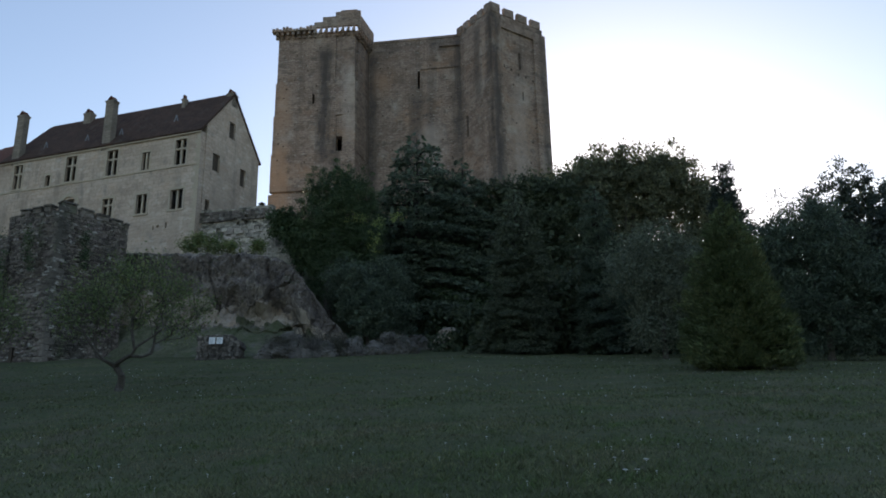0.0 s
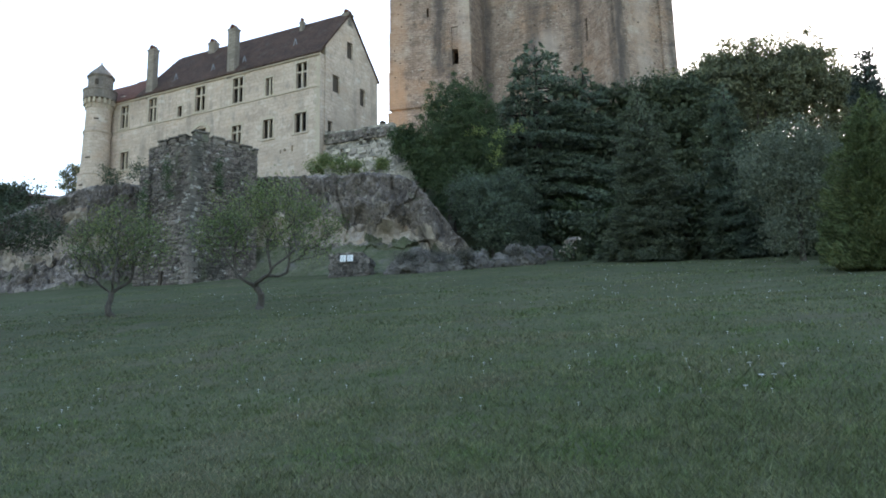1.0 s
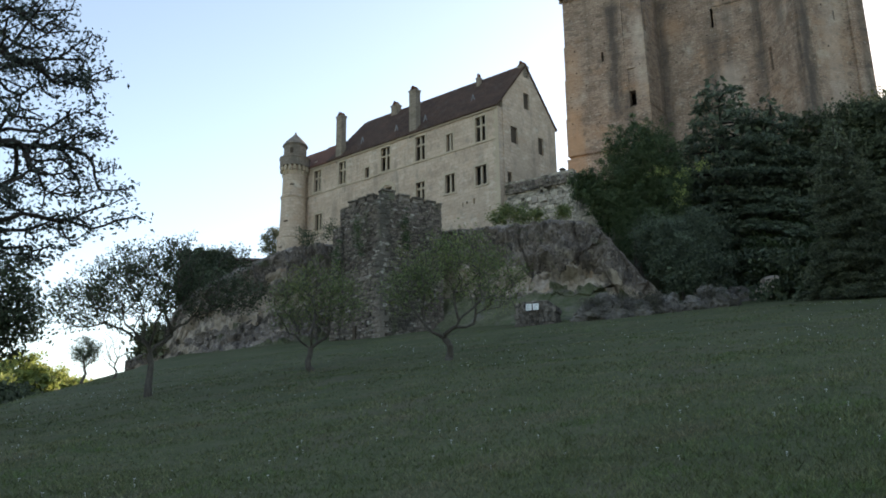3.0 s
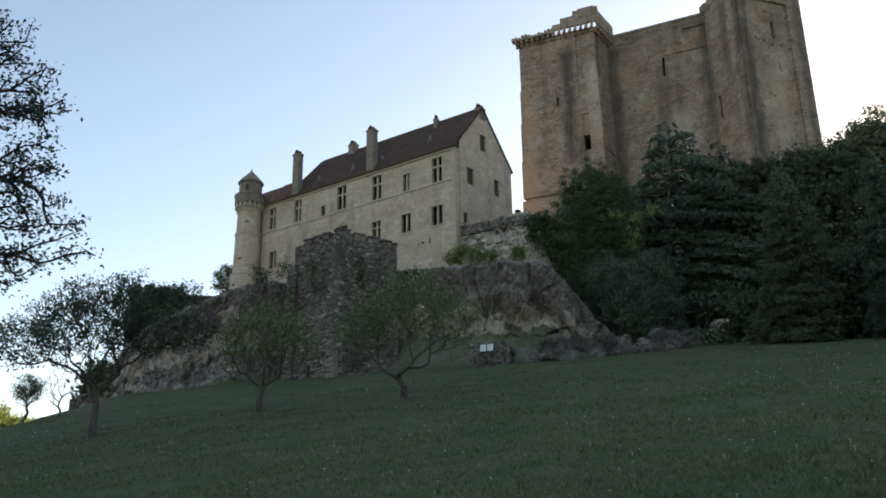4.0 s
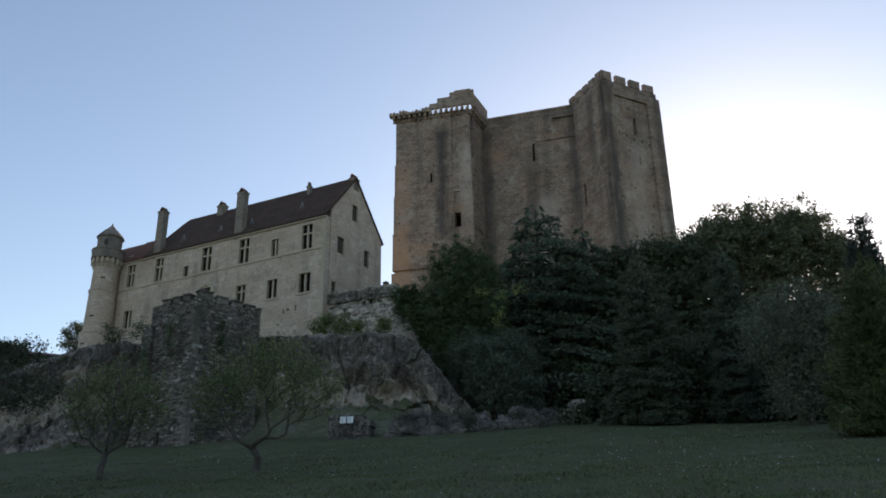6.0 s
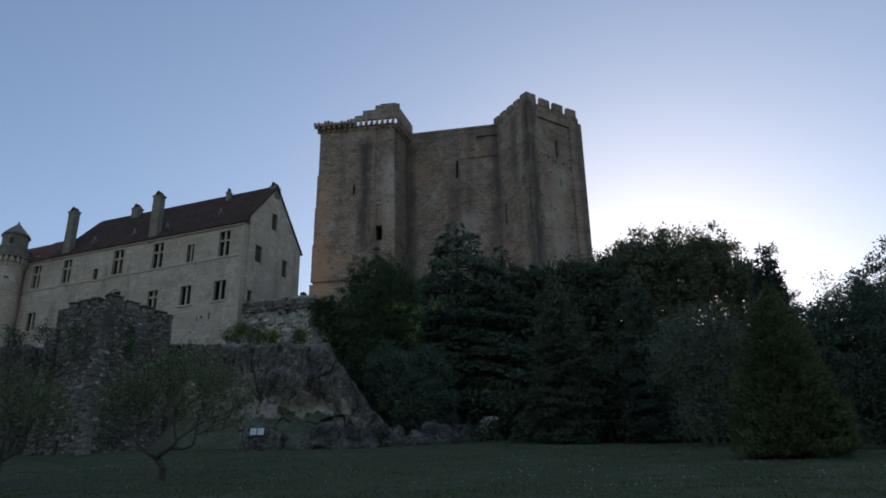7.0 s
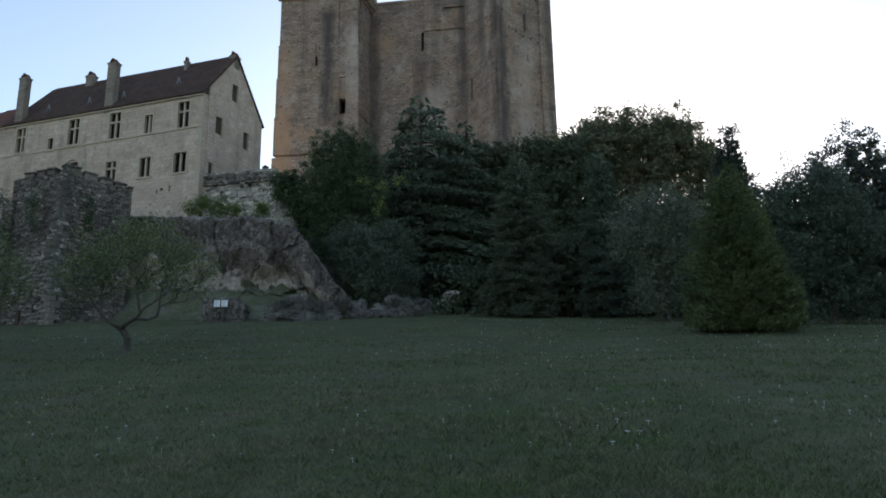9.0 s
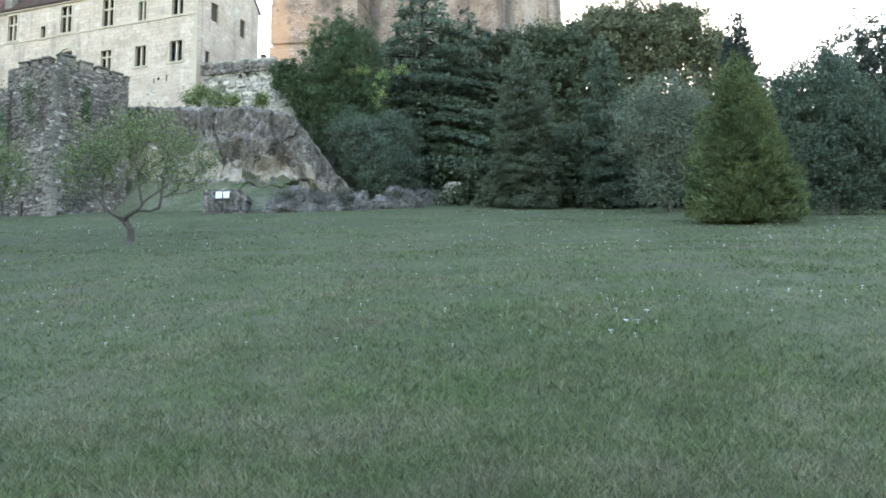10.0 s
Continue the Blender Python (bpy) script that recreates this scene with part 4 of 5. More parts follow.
battered(bm, [BC, BR, BR + Vector((-6, 10, 0)), BL + Vector((-3, 9, 0)), BL], 10.5, 23.62, 0.04)
part("body", bm, RUBBLE, bastion)


def laid_stones(bm, face, length, z0, z1, batter, seed, tall=(0.09, 0.19), wide=(0.13, 0.42), proud=(0.02, 0.09), skip=0.05):
    """Courses of uneven flat stones, each with its own face, standing proud of a wall."""
    rng = random.Random(seed)
    z, span = z0, z1 - z0
    while z < z1 - 0.1:
        h = min(rng.uniform(*tall), z1 - z)
        u = rng.uniform(-0.05, 0.0)
        while u < length:
            w = min(rng.uniform(*wide), length + 0.04 - u)
            if w < 0.06:
                break
            if rng.random() > skip:
                lean = -batter * (z1 - z) / span
                out = lean - rng.uniform(*proud)
                dz = 0.02 * noise.noise((u * 0.6, z, seed)) + rng.uniform(-0.012, 0.012)
                back = [bm.verts.new(face.at(a, b + dz, lean + 0.12)) for a, b in ((u, z), (u + w, z), (u + w, z + h), (u, z + h))]
                front = [bm.verts.new(face.at(a + rng.uniform(-0.015, 0.015), b + dz + rng.uniform(-0.012, 0.012), out + rng.uniform(-0.015, 0.015)))
                         for a, b in ((u + 0.02, z + 0.018), (u + w - 0.02, z + 0.018), (u + w - 0.02, z + h - 0.014), (u + 0.02, z + h - 0.014))]
                bm.faces.new(front)
                for k in range(4):
                    bm.faces.new((front[k], back[k], back[(k + 1) % 4], front[(k + 1) % 4]))
            u += w
        z += h
    bmesh.ops.recalc_face_normals(bm, faces=bm.faces[:])


BFR, BFL = Face(BC[:2], BR[:2], True), Face(BC[:2], BL[:2])
for f, sd in ((BFR, 61), (BFL, 62)):
    bm = bmesh.new()
    laid_stones(bm, f, f.length, 11.2, 23.62, 0.28, sd)
    part("stone_facing", bm, RUBBLE_FACE, bastion, "flat-laid grey rubble courses")
# corner stones, alternately long and short
random.seed(12)
for k in range(30):
    z = 11.3 + 0.41 * k
    grow = 0.28 * (23.62 - z) / 12.4
    bm = bmesh.new()
    a, b = (0.75, 0.4) if k % 2 else (0.4, 0.75)
    rough_box(bm, BC - BFR.n * (grow + 0.035) - BFL.n * (grow + 0.035) * 0.55 + Vector((0, 0, z)), BFR.u * a, BFL.u * b, (0, 0, 0.385), 0.035)
    part("quoin", bm, RUBBLE_FACE, bastion)
# a thin buttress at the far edge of the narrow face
bm = bmesh.new()
laid_stones(bm, Face(BFL.at(BFL.length - 0.5, 0, -0.45)[:2], BFL.at(BFL.length + 0.25, 0, -0.45)[:2]), 0.78, 12.0, 21.9, 0.2, 63)
part("buttress", bm, RUBBLE_FACE, bastion)
bm = bmesh.new()
rough_box(bm, BFL.at(BFL.length - 0.48, 11.0, -0.42), BFL.u * 0.7, BFL.n * 0.9, (0, 0, 10.9), 0.05)
part("buttress_core", bm, RUBBLE, bastion)
random.seed(11)
for f, spans in ((BFR, ((0.05, 1.15, 24.32), (1.45, 2.35, 24.15), (2.6, 3.5, 24.05), (3.75, 4.55, 23.95), (4.75, 5.5, 23.85))), (BFL, ((0.65, 1.25, 24.1), (1.5, 2.15, 24.05), (2.4, 3.15, 24.0)))):
    for u0, u1, top in spans:
        bm = bmesh.new()
        rough_box(bm, f.at(u0, 23.55, -0.1), f.u * (min(u1, f.length) - u0), f.n * 0.55, (0, 0, top - 23.7), 0.05)
        laid_stones(bm, Face(f.at(u0, 0, -0.06)[:2], f.at(u1, 0, -0.06)[:2], f is BFR), min(u1, f.length) - u0, 23.56, top - 0.16, 0.0, int(u0 * 50), proud=(0.02, 0.06))
        m = part("merlon", bm, RUBBLE_FACE, bastion)
        bm = bmesh.new()
        rough_box(bm, f.at(u0 - 0.05, top - 0.14, -0.18), f.u * (min(u1, f.length) - u0 + 0.1), f.n * 0.7, (0, 0, 0.14), 0.03)
        part("cap_slab", bm, RUBBLE, m).matrix_parent_inverse = Matrix()
# a solid dark block paints the shade of the doorway
bm = bmesh.new()
slot = BFL.at(2.15, 0, -0.3)
slot_z = height(slot.x, slot.y)
slab(bm, BFL, 2.03, 2.28, slot_z - 0.1, slot_z + 0.95, 0.4, 0.3)
part("doorway_shade", bm, WOOD_AND_SHADE, bastion, "dark block painting the shade inside a low doorway")

# ---- terrace wall beside the residence ----
terrace = thing("terrace_wall", (-17, 69, 23), "crumbling pale rubble terrace wall beside the residence", "wall")
TW = Face((-20.5, 69.9), (-13.72, 68.6), True)
bm = bmesh.new()
wall(bm, TW, 0, TW.length, 22.5, 28.25, 0.9, [(3.7, 3.95, 26.9, 27.2), (4.4, 4.65, 26.95, 27.2), (5.1, 5.3, 27.0, 27.25)])
bmesh.ops.subdivide_edges(bm, edges=bm.edges[:], cuts=3, use_grid_fill=True)
for v in bm.verts:
    v.co += Vector((0, -1, 0)) * 0.14 * noise.fractal(v.co * 0.9, 1, 2, 3)
part("wall_face", bm, TERRACE, terrace)
bm = bmesh.new()
laid_stones(bm, TW, TW.length, 22.6, 26.75, 0.0, 64, tall=(0.18, 0.32), wide=(0.25, 0.7), proud=(0.12, 0.22), skip=0.1)
part("stone_facing", bm, PALE_FACE, terrace, "pale squared rubble facing")
bm = bmesh.new()
laid_stones(bm, TW, TW.length, 27.3, 28.25, 0.0, 65, tall=(0.16, 0.26), proud=(0.1, 0.2))
part("stone_facing", bm, RUBBLE_FACE, terrace, "dark lichened upper courses")
random.seed(5)
for k in range(15):
    bm = bmesh.new()
    rough_box(bm, TW.at(k * 0.46, 28.22, -0.08), TW.u * 0.44, TW.n * 0.7, (0, 0, random.uniform(0.12, 0.3)), 0.05)
    part("coping_stone", bm, TERRACE, terrace)
for k in range(6):
    bm = bmesh.new()
    rough_box(bm, TW.at(TW.length - 0.3 + 0.42 * k, 21.5, -0.25), TW.u * 0.7, TW.n * 1.2, (0, 0, 6.4 - 0.95 * k), 0.16)
    part("broken_end", bm, TERRACE, terrace, "stepped broken end of pale stone")

# small lamp on the wall behind
lamp = thing("wall_lantern", (-16.0, 74.7, 29.5), "small black lantern on a short post above the wall", "lamp")
bm = bmesh.new()
tube(bm, [(-16.0, 74.7, 27.5), (-16.0, 74.7, 30.55)], [0.05, 0.04], 6)
part("post", bm, IRON, lamp)
bm = bmesh.new()
tube(bm, [(-16.0, 74.7, 30.5), (-16.0, 74.7, 30.6), (-16.0, 74.7, 30.85), (-16.0, 74.7, 30.9), (-16.0, 74.7, 31.1)], [0.1, 0.2, 0.26, 0.34, 0.03], 8)
part("head", bm, WOOD_AND_SHADE, lamp)

# ---- information boards on a small masonry plinth ----
plinth = thing("plinth_wall", (*polar(-14.4, 55), 12), "low mossy rubble masonry block against the cliff", "wall")
PX, PY = polar(-14.4, 55.0)
gz = height(PX, PY)
random.seed(3)
for r in range(5):
    for k in range(7 - (r > 3)):
        w = 0.38
        bm = bmesh.new()
        rough_box(bm, (PX - 1.3 + k * w + 0.1 * (r % 2), PY - 0.35 + 0.05 * r, gz - 0.3 + r * 0.37), (w - 0.02, 0, 0), (0, 1.6, 0), (0, 0, 0.36), 0.05)
        part("stone", bm, RUBBLE, plinth)
board = thing("information_board", (PX, PY, gz), "pair of white printed information panels on thin posts", "sign")
for k, x in enumerate((-0.44, 0.02)):
    bm = bmesh.new()
    box(bm, (PX + x, PY - 0.52, gz + 0.88), (0.37, 0.02, 0), (0, 0.03, 0.005), (0, 0.06, 0.42))
    p = part("panel", bm, BOARD, board, "white printed panel")
    bm = bmesh.new()
    for r in range(5):
        box(bm, (PX + x + 0.05, PY - 0.528 + 0.12 * (0.07 + 0.07 * r), gz + 0.94 + 0.066 * r), (0.25 - 0.04 * (r % 3), 0.013, 0), (0, 0.004, 0), (0, 0.002, 0.018))
    q = part("print_bars", bm, INK, p)
    q.matrix_parent_inverse = Matrix()
    bm = bmesh.new()
    tube(bm, [(PX + x + 0.18, PY - 0.46, gz - 0.2), (PX + x + 0.18, PY - 0.44, gz + 1.1)], [0.015, 0.015], 6)
    part("post", bm, DARKBARK, board)

# ---- outbuilding beyond the cliff ----
barn = thing("outbuilding", (-46, 66, 14), "low dark stone outbuilding with a shallow tile roof", "building")
OF = Face((-49.7, 64.6), (-42.0, 69.5), True)
bm = bmesh.new()
wall(bm, OF, 0, OF.length, 12, 23.6, 0.5)
part("wall", bm, RUBBLE, barn)
bm = bmesh.new()
roof_plane(bm, OF.at(-0.3, 23.4, -0.4), OF.at(OF.length + 0.3, 23.4, -0.4), OF.at(-0.3, 24.8, 4), OF.at(OF.length + 0.3, 24.8, 4), 0.15)
part("roof", bm, ROOF, barn)


# ---- plants ----
def leaf_mesh(name, centres, along, width, length, mat, rng, fold=0.25):
    """Pointed leaves as four-cornered faces: centres (n, 3), the way each points, and their sizes."""
    n = len(centres)
    along = along / np.maximum(1e-6, np.linalg.norm(along, axis=1))[:, None]
    side = np.cross(along, rng.normal(size=(n, 3)))
    side /= np.maximum(1e-6, np.linalg.norm(side, axis=1))[:, None]
    nor = np.cross(along, side)
    L, W = length[:, None], width[:, None]
    v = np.empty((n, 4, 3))
    v[:, 0] = centres - along * L * 0.5
    v[:, 1] = centres + side * W * 0.5 + nor * W * fold
    v[:, 2] = centres + along * L * 0.5
    v[:, 3] = centres - side * W * 0.5 + nor * W * fold
    me = bpy.data.meshes.new(name)
    me.vertices.add(n * 4)
    me.vertices.foreach_set("co", v.reshape(-1))
    me.loops.add(n * 4)
    me.loops.foreach_set("vertex_index", np.arange(n * 4, dtype=np.int32))
    me.polygons.add(n)
    me.polygons.foreach_set("loop_start", np.arange(0, n * 4, 4, dtype=np.int32))
    me.polygons.foreach_set("loop_total", np.full(n, 4, dtype=np.int32))
    me.update(calc_edges=True)
    me.materials.append(mat)
    return me


def hang(name, me, parent, label=""):
    ob = new(name, me)
    ob.parent = parent
    ob.matrix_parent_inverse = Matrix.Translation(-Vector(parent.location))
    return tagged(ob, label)


def limb(bm, a, b, r0, r1, rng, lift=0.15, wander=0.08, n=6, sides=6):
    a, b = Vector(a), Vector(b)
    size = (b - a).length
    pts, rad = [], []
    off = Vector(rng.normal(size=3)) * size * wander
    for i in range(n + 1):
        t = i / n
        w = math.sin(math.pi * t)
        pts.append(a.lerp(b, t) + off * w + Vector((0, 0, lift * size * w)) + Vector(rng.normal(size=3)) * size * 0.012 * w)
        rad.append(r0 + (r1 - r0) * t)
    tube(bm, pts, rad, sides)
    return pts


def broadleaf(name, label, place, trunk, blobs, leaf, mat, seed, bark=BARK, clump=0.45, clumps=60, per=45, shell=0.55, lean=(0, 0), limbs=14, group="", category="tree", droop=0.0, twigs=2, limb_r=0.3, ground=None, fill=0, rise=0.1):
    """place: x, y; trunk: height, radius; blobs: centre offset x, y, z above ground and radii."""
    rng = np.random.default_rng(seed)
    x, y = place
    z = height(x, y) if ground is None else ground
    t = thing(name, (x, y, z), label, category, group)
    centres, weights = [], []
    vol = np.array([b[3] * b[4] * b[5] for b in blobs]) ** 0.7
    for b, share in zip(blobs, vol / vol.sum()):
        k = max(3, int(clumps * share))
        d = rng.normal(size=(k, 3))
        d /= np.linalg.norm(d, axis=1)[:, None]
        rr = shell + (1 - shell) * rng.random(k) ** 0.6
        rr *= 1 + 0.16 * rng.normal(size=k)
        centres.append(np.array([x, y, z]) + np.array(b[:3]) + d * rr[:, None] * np.array(b[3:6]))
    centres = np.concatenate(centres)
    centres = centres[centres[:, 2] > z + 0.15]
    pts = []
    for c in centres:
        k = int(per * rng.uniform(0.5, 1.4))
        pts.append(c + rng.normal(size=(k, 3)) * np.array([1, 1, 0.75]) * clump * rng.uniform(0.6, 1.25) * 0.55)
    pts = np.concatenate(pts)
    along = rng.normal(size=pts.shape) + np.array([0, 0, -0.5 - droop])
    s = leaf * rng.uniform(0.6, 1.3, len(pts))
    if fill:
        inside = []
        for b, share in zip(blobs, vol / vol.sum()):
            k = int(fill * share)
            d = rng.normal(size=(k, 3))
            d /= np.linalg.norm(d, axis=1)[:, None]
            inside.append(np.array([x, y, z]) + np.array(b[:3]) + d * (0.78 * rng.random(k) ** 0.4)[:, None] * np.array(b[3:6]))
        inside = np.concatenate(inside)
        pts = np.concatenate([pts, inside])
        along = np.concatenate([along, rng.normal(size=inside.shape)])
        s = np.concatenate([s, np.full(len(inside), leaf * 2.6)])
    hang("crown", leaf_mesh("crown", pts, along, s * 0.55, s, mat, rng), t)
    if trunk:
        h, r = trunk
        bm = bmesh.new()
        top = Vector((x + lean[0], y + lean[1], z + h))
        base = Vector((x, y, z - 0.2))
        spine = [base, base + Vector((0, 0, 0.35))] + [base.lerp(top, q) + Vector(rng.normal(size=3)) * 0.06 * h * 0.25 for q in (0.4, 0.7)] + [top]
        tube(bm, spine, [r * 1.5, r * 1.08, r * 0.95, r * 0.85, r * 0.75], 9)
        order = rng.permutation(len(centres))[:limbs]
        for i in order:
            start = Vector(spine[-1]).lerp(Vector(spine[-2]), rng.random())
            mid_pts = limb(bm, start, centres[i], r * limb_r * rng.uniform(0.7, 1.3), r * 0.07, rng, rise)
            for _ in range(twigs):
                j = rng.integers(2, len(mid_pts) - 1)
                near = centres[np.argsort(np.linalg.norm(centres - np.array(mid_pts[j]), axis=1))[rng.integers(0, 5)]]
                limb(bm, mid_pts[j], near, r * limb_r * 0.4, r * 0.04, rng, 0.08, n=4, sides=4)
        hang("trunk", mesh_of("trunk", bm, bark), t)
    return t


def conifer(name, label, place, tall, radius, mat, seed, boughs=240, sprays=60, leaf=0.3, low=0.02, power=0.8, droop=0.25, flat=0.35, trunk_r=0.25, bulge=0.0, group="", inner=0.35, base_z=None, wide=0.3, fan=0.22, upturn=-0.35):
    """A conical tree: boughs round a trunk, each with hanging sprays."""
    rng = np.random.default_rng(seed)
    x, y = place
    z = height(x, y) if base_z is None else base_z
    t = thing(name, (x, y, z), label, "tree", group)
    pts, ways, size = [], [], []
    bm = bmesh.new()
    tube(bm, [(x, y, z - 0.3), (x, y, z + tall * 0.4), (x, y, z + tall * 0.97)], [trunk_r * 1.2, trunk_r * 0.7, 0.03], 8)
    for k in range(boughs):
        h = low + (1 - low) * (1 - math.sqrt(rng.random())) if power <= 1 else low + (1 - low) * rng.random()
        reach = radius * ((1 - h) ** power + bulge * math.sin(math.pi * min(1, h * 1.3))) * rng.uniform(0.72, 1.12) + 0.05
        a = rng.uniform(0, 2 * math.pi)
        reach *= 1 + 0.18 * math.sin(3 * a + 5 * h + seed) + 0.1 * math.sin(7 * a + 11 * h)
        o = np.array([math.cos(a), math.sin(a), 0])
        start = np.array([x, y, z + tall * h])
        n = max(8, int(sprays * (0.35 + reach / radius)))
        s = inner + (1 - inner) * rng.random(n) ** 0.7
        p = start + o * (reach * s)[:, None]
        p[:, 2] += reach * (0.12 * s - droop * s * s) + rng.normal(size=n) * flat * 0.4
        side = np.array([-o[1], o[0], 0])
        p += side * (rng.normal(size=n) * fan * reach * (1.1 - 0.5 * s))[:, None]
        p[:, 2] += 0.21 * (p[:, 1] - y) * (1 - h) ** 3
        p[:, 2] = np.maximum(p[:, 2], z + 0.21 * (p[:, 1] - y) + 0.04)
        pts.append(p)
        ways.append(o + side * rng.normal(size=n)[:, None] * 0.7 + np.array([0, 0, 1]) * (rng.normal(size=n) * 0.4 + upturn)[:, None])
        size.append(leaf * rng.uniform(0.55, 1.25, n) * (1 - 0.4 * h))
        if k % 4 == 0:
            limb(bm, start, start + o * reach * 0.85 + np.array([0, 0, reach * (0.1 - droop * 0.7)]), 0.05 + 0.02 * reach, 0.012, rng, 0.03, 0.03, 4, 4)
    k = boughs * 14
    h = low + (1 - low) * (1 - np.sqrt(rng.random(k)))
    a, q = rng.uniform(0, 2 * np.pi, k), rng.random(k) ** 0.5 * 0.72
    rr = radius * (1 - h) ** power * q
    pts.append(np.stack([x + np.cos(a) * rr, y + np.sin(a) * rr, np.maximum(z + 0.3, z + tall * h - droop * rr * 0.6) + 0.21 * np.sin(a) * rr * (1 - h) ** 3], 1))
    ways.append(rng.normal(size=(k, 3)))
    size.append(np.full(k, leaf * 1.8))
    pts, ways, size = np.concatenate(pts), np.concatenate(ways), np.concatenate(size)
    hang("crown", leaf_mesh("crown", pts, ways, size * wide, size, mat, rng), t)
    hang("trunk", mesh_of("trunk", bm, DARKBARK), t)
    return t


def skeleton_tree(name, label, place, trunk, blobs, targets, leaf, mat, seed, bark=BARK, tip=0.007, per=22, spread=0.22, shell=0.3, curl=0.5, rise=0.35, ground=None, lean=(0, 0), bow=0.1, group="",
                  along=0.4, attach=0.0, slim=0.55, category="tree", flow=0.5, arms=None):
    """A tree whose boughs branch towards many twig ends; each bough is as thick as the twigs it carries ask for.
    blobs: bearing-free offsets of the crown's masses from the foot, and their radii."""
    rng = np.random.default_rng(seed)
    x, y = place
    z = height(x, y) if ground is None else ground
    t = thing(name, (x, y, z), label, category, group)
    foot = np.array([x, y, z - 0.15])
    high, thick = trunk
    steps = max(4, int(high / 0.35))
    pos, up, heads = [foot], [-1], []
    sway = rng.normal(size=(2, 2)) * bow
    for k in range(1, steps + 1):
        q = k / steps
        off = sway[0] * math.sin(q * 3.1) + sway[1] * math.sin(q * 6.2) * 0.5
        pos.append(foot + np.array([lean[0] * q + off[0], lean[1] * q + off[1], (high + 0.15) * q]))
        up.append(len(pos) - 2)
    first = int(steps * (1 - attach))
    fork = pos[-1]
    ends = []
    vol = np.array([b[3] * b[4] * b[5] for b in blobs]) ** 0.75
    for b, share in zip(blobs, vol / vol.sum()):
        k = max(2, int(targets * share))
        d = rng.normal(size=(k, 3))
        d /= np.linalg.norm(d, axis=1)[:, None]
        rr = (shell + (1 - shell) * rng.random(k) ** 0.55) * (1 + 0.1 * rng.normal(size=k))
        ends.append(np.array([x, y, z]) + np.array(b[:3]) + d * rr[:, None] * np.array(b[3:6]))
    ends = np.concatenate(ends)
    ends = ends[ends[:, 2] > z + 0.6]
    ends = ends[np.argsort(np.linalg.norm(ends - fork, axis=1))]
    reach = [0.0] * len(pos)
    open_to = [k >= first for k in range(len(pos))]
    paths = [list(range(len(pos)))]
    leaf_at, leaf_way = [], []
    if arms:
        # main boughs leave the fork low and turn upwards
        many, far, lift = arms
        turn = rng.uniform(0, 6.28)
        main = []
        for k in range(many):
            a = turn + 6.283 * k / many + rng.uniform(-0.25, 0.25)
            main.append(fork + np.array([math.cos(a) * far, math.sin(a) * far, lift]) * rng.uniform(0.75, 1.15))
        ends = np.concatenate([np.array(main), ends])
    bare = arms[0] if arms else 0
    for nth, e in enumerate(ends):
        P = np.array(pos)
        gap = np.linalg.norm(P - e, axis=1)
        cost = gap + slim * np.array(reach) + np.where(np.array(open_to), 0, 99) + np.maximum(0, P[:, 2] - e[2] + 0.1) * 0.6
        a = int(np.argmin(cost))
        size = gap[a]
        if size < 0.08:
            continue
        way = pos[a] - pos[up[a]] if up[a] >= 0 else np.array([0, 0, 1.0])
        way = way / max(1e-6, np.linalg.norm(way))
        out = (e - pos[a]) / size
        m0 = (way * curl + out * (1 - curl)) * size
        m1 = (out + np.array([0, 0, rise])) * size
        n = max(2, min(9, int(size / 0.28)))
        chain = [a]
        for k in range(1, n + 1):
            q = k / n
            p = (2 * q ** 3 - 3 * q * q + 1) * pos[a] + (q ** 3 - 2 * q * q + q) * m0 + (3 * q * q - 2 * q ** 3) * e + (q ** 3 - q * q) * m1
            if k < n:
                p = p + rng.normal(size=3) * 0.025 * size ** 0.5
            pos.append(p)
            up.append(chain[-1])
            reach.append(reach[chain[-1]] + size / n)
            open_to.append(True)
            chain.append(len(pos) - 1)
        paths.append(chain)
        heads.append(chain[-1])
        if nth < bare:
            continue
        count = int(per * rng.uniform(0.5, 1.5))
        back = rng.random(count) ** 2 * along
        stem = np.array([pos[c] for c in chain])
        at = stem[-1] + (stem[max(0, len(stem) - 3)] - stem[-1]) * back[:, None] * 1.6
        leaf_at.append(at + rng.normal(size=(count, 3)) * spread * np.array([1, 1, 0.8]))
        leaf_way.append(out * flow + rng.normal(size=(count, 3)) * 0.7)
    load = np.zeros(len(pos))
    for h in heads:
        k = h
        while k >= 0:
            load[k] += 1
            k = up[k]
    most = load.max()
    rad = tip + (thick - tip) * (load / most) ** 0.62
    bm = bmesh.new()
    for c, chain in enumerate(paths):
        r = [min(rad[k], rad[chain[1]]) * (1.0 if c else 1 + 0.45 * max(0, 1 - i / 2.5)) for i, k in enumerate(chain)]
        tube(bm, [pos[k] for k in chain], r, 9 if c == 0 else 6 if r[0] > 0.04 else 4)
    hang("trunk", mesh_of("trunk", bm, bark), t)
    pts, ways = np.concatenate(leaf_at), np.concatenate(leaf_way)
    size = leaf * rng.uniform(0.6, 1.35, len(pts))
    hang("crown", leaf_mesh("crown", pts, ways, size * 0.5, size, mat, rng), t)
    return t


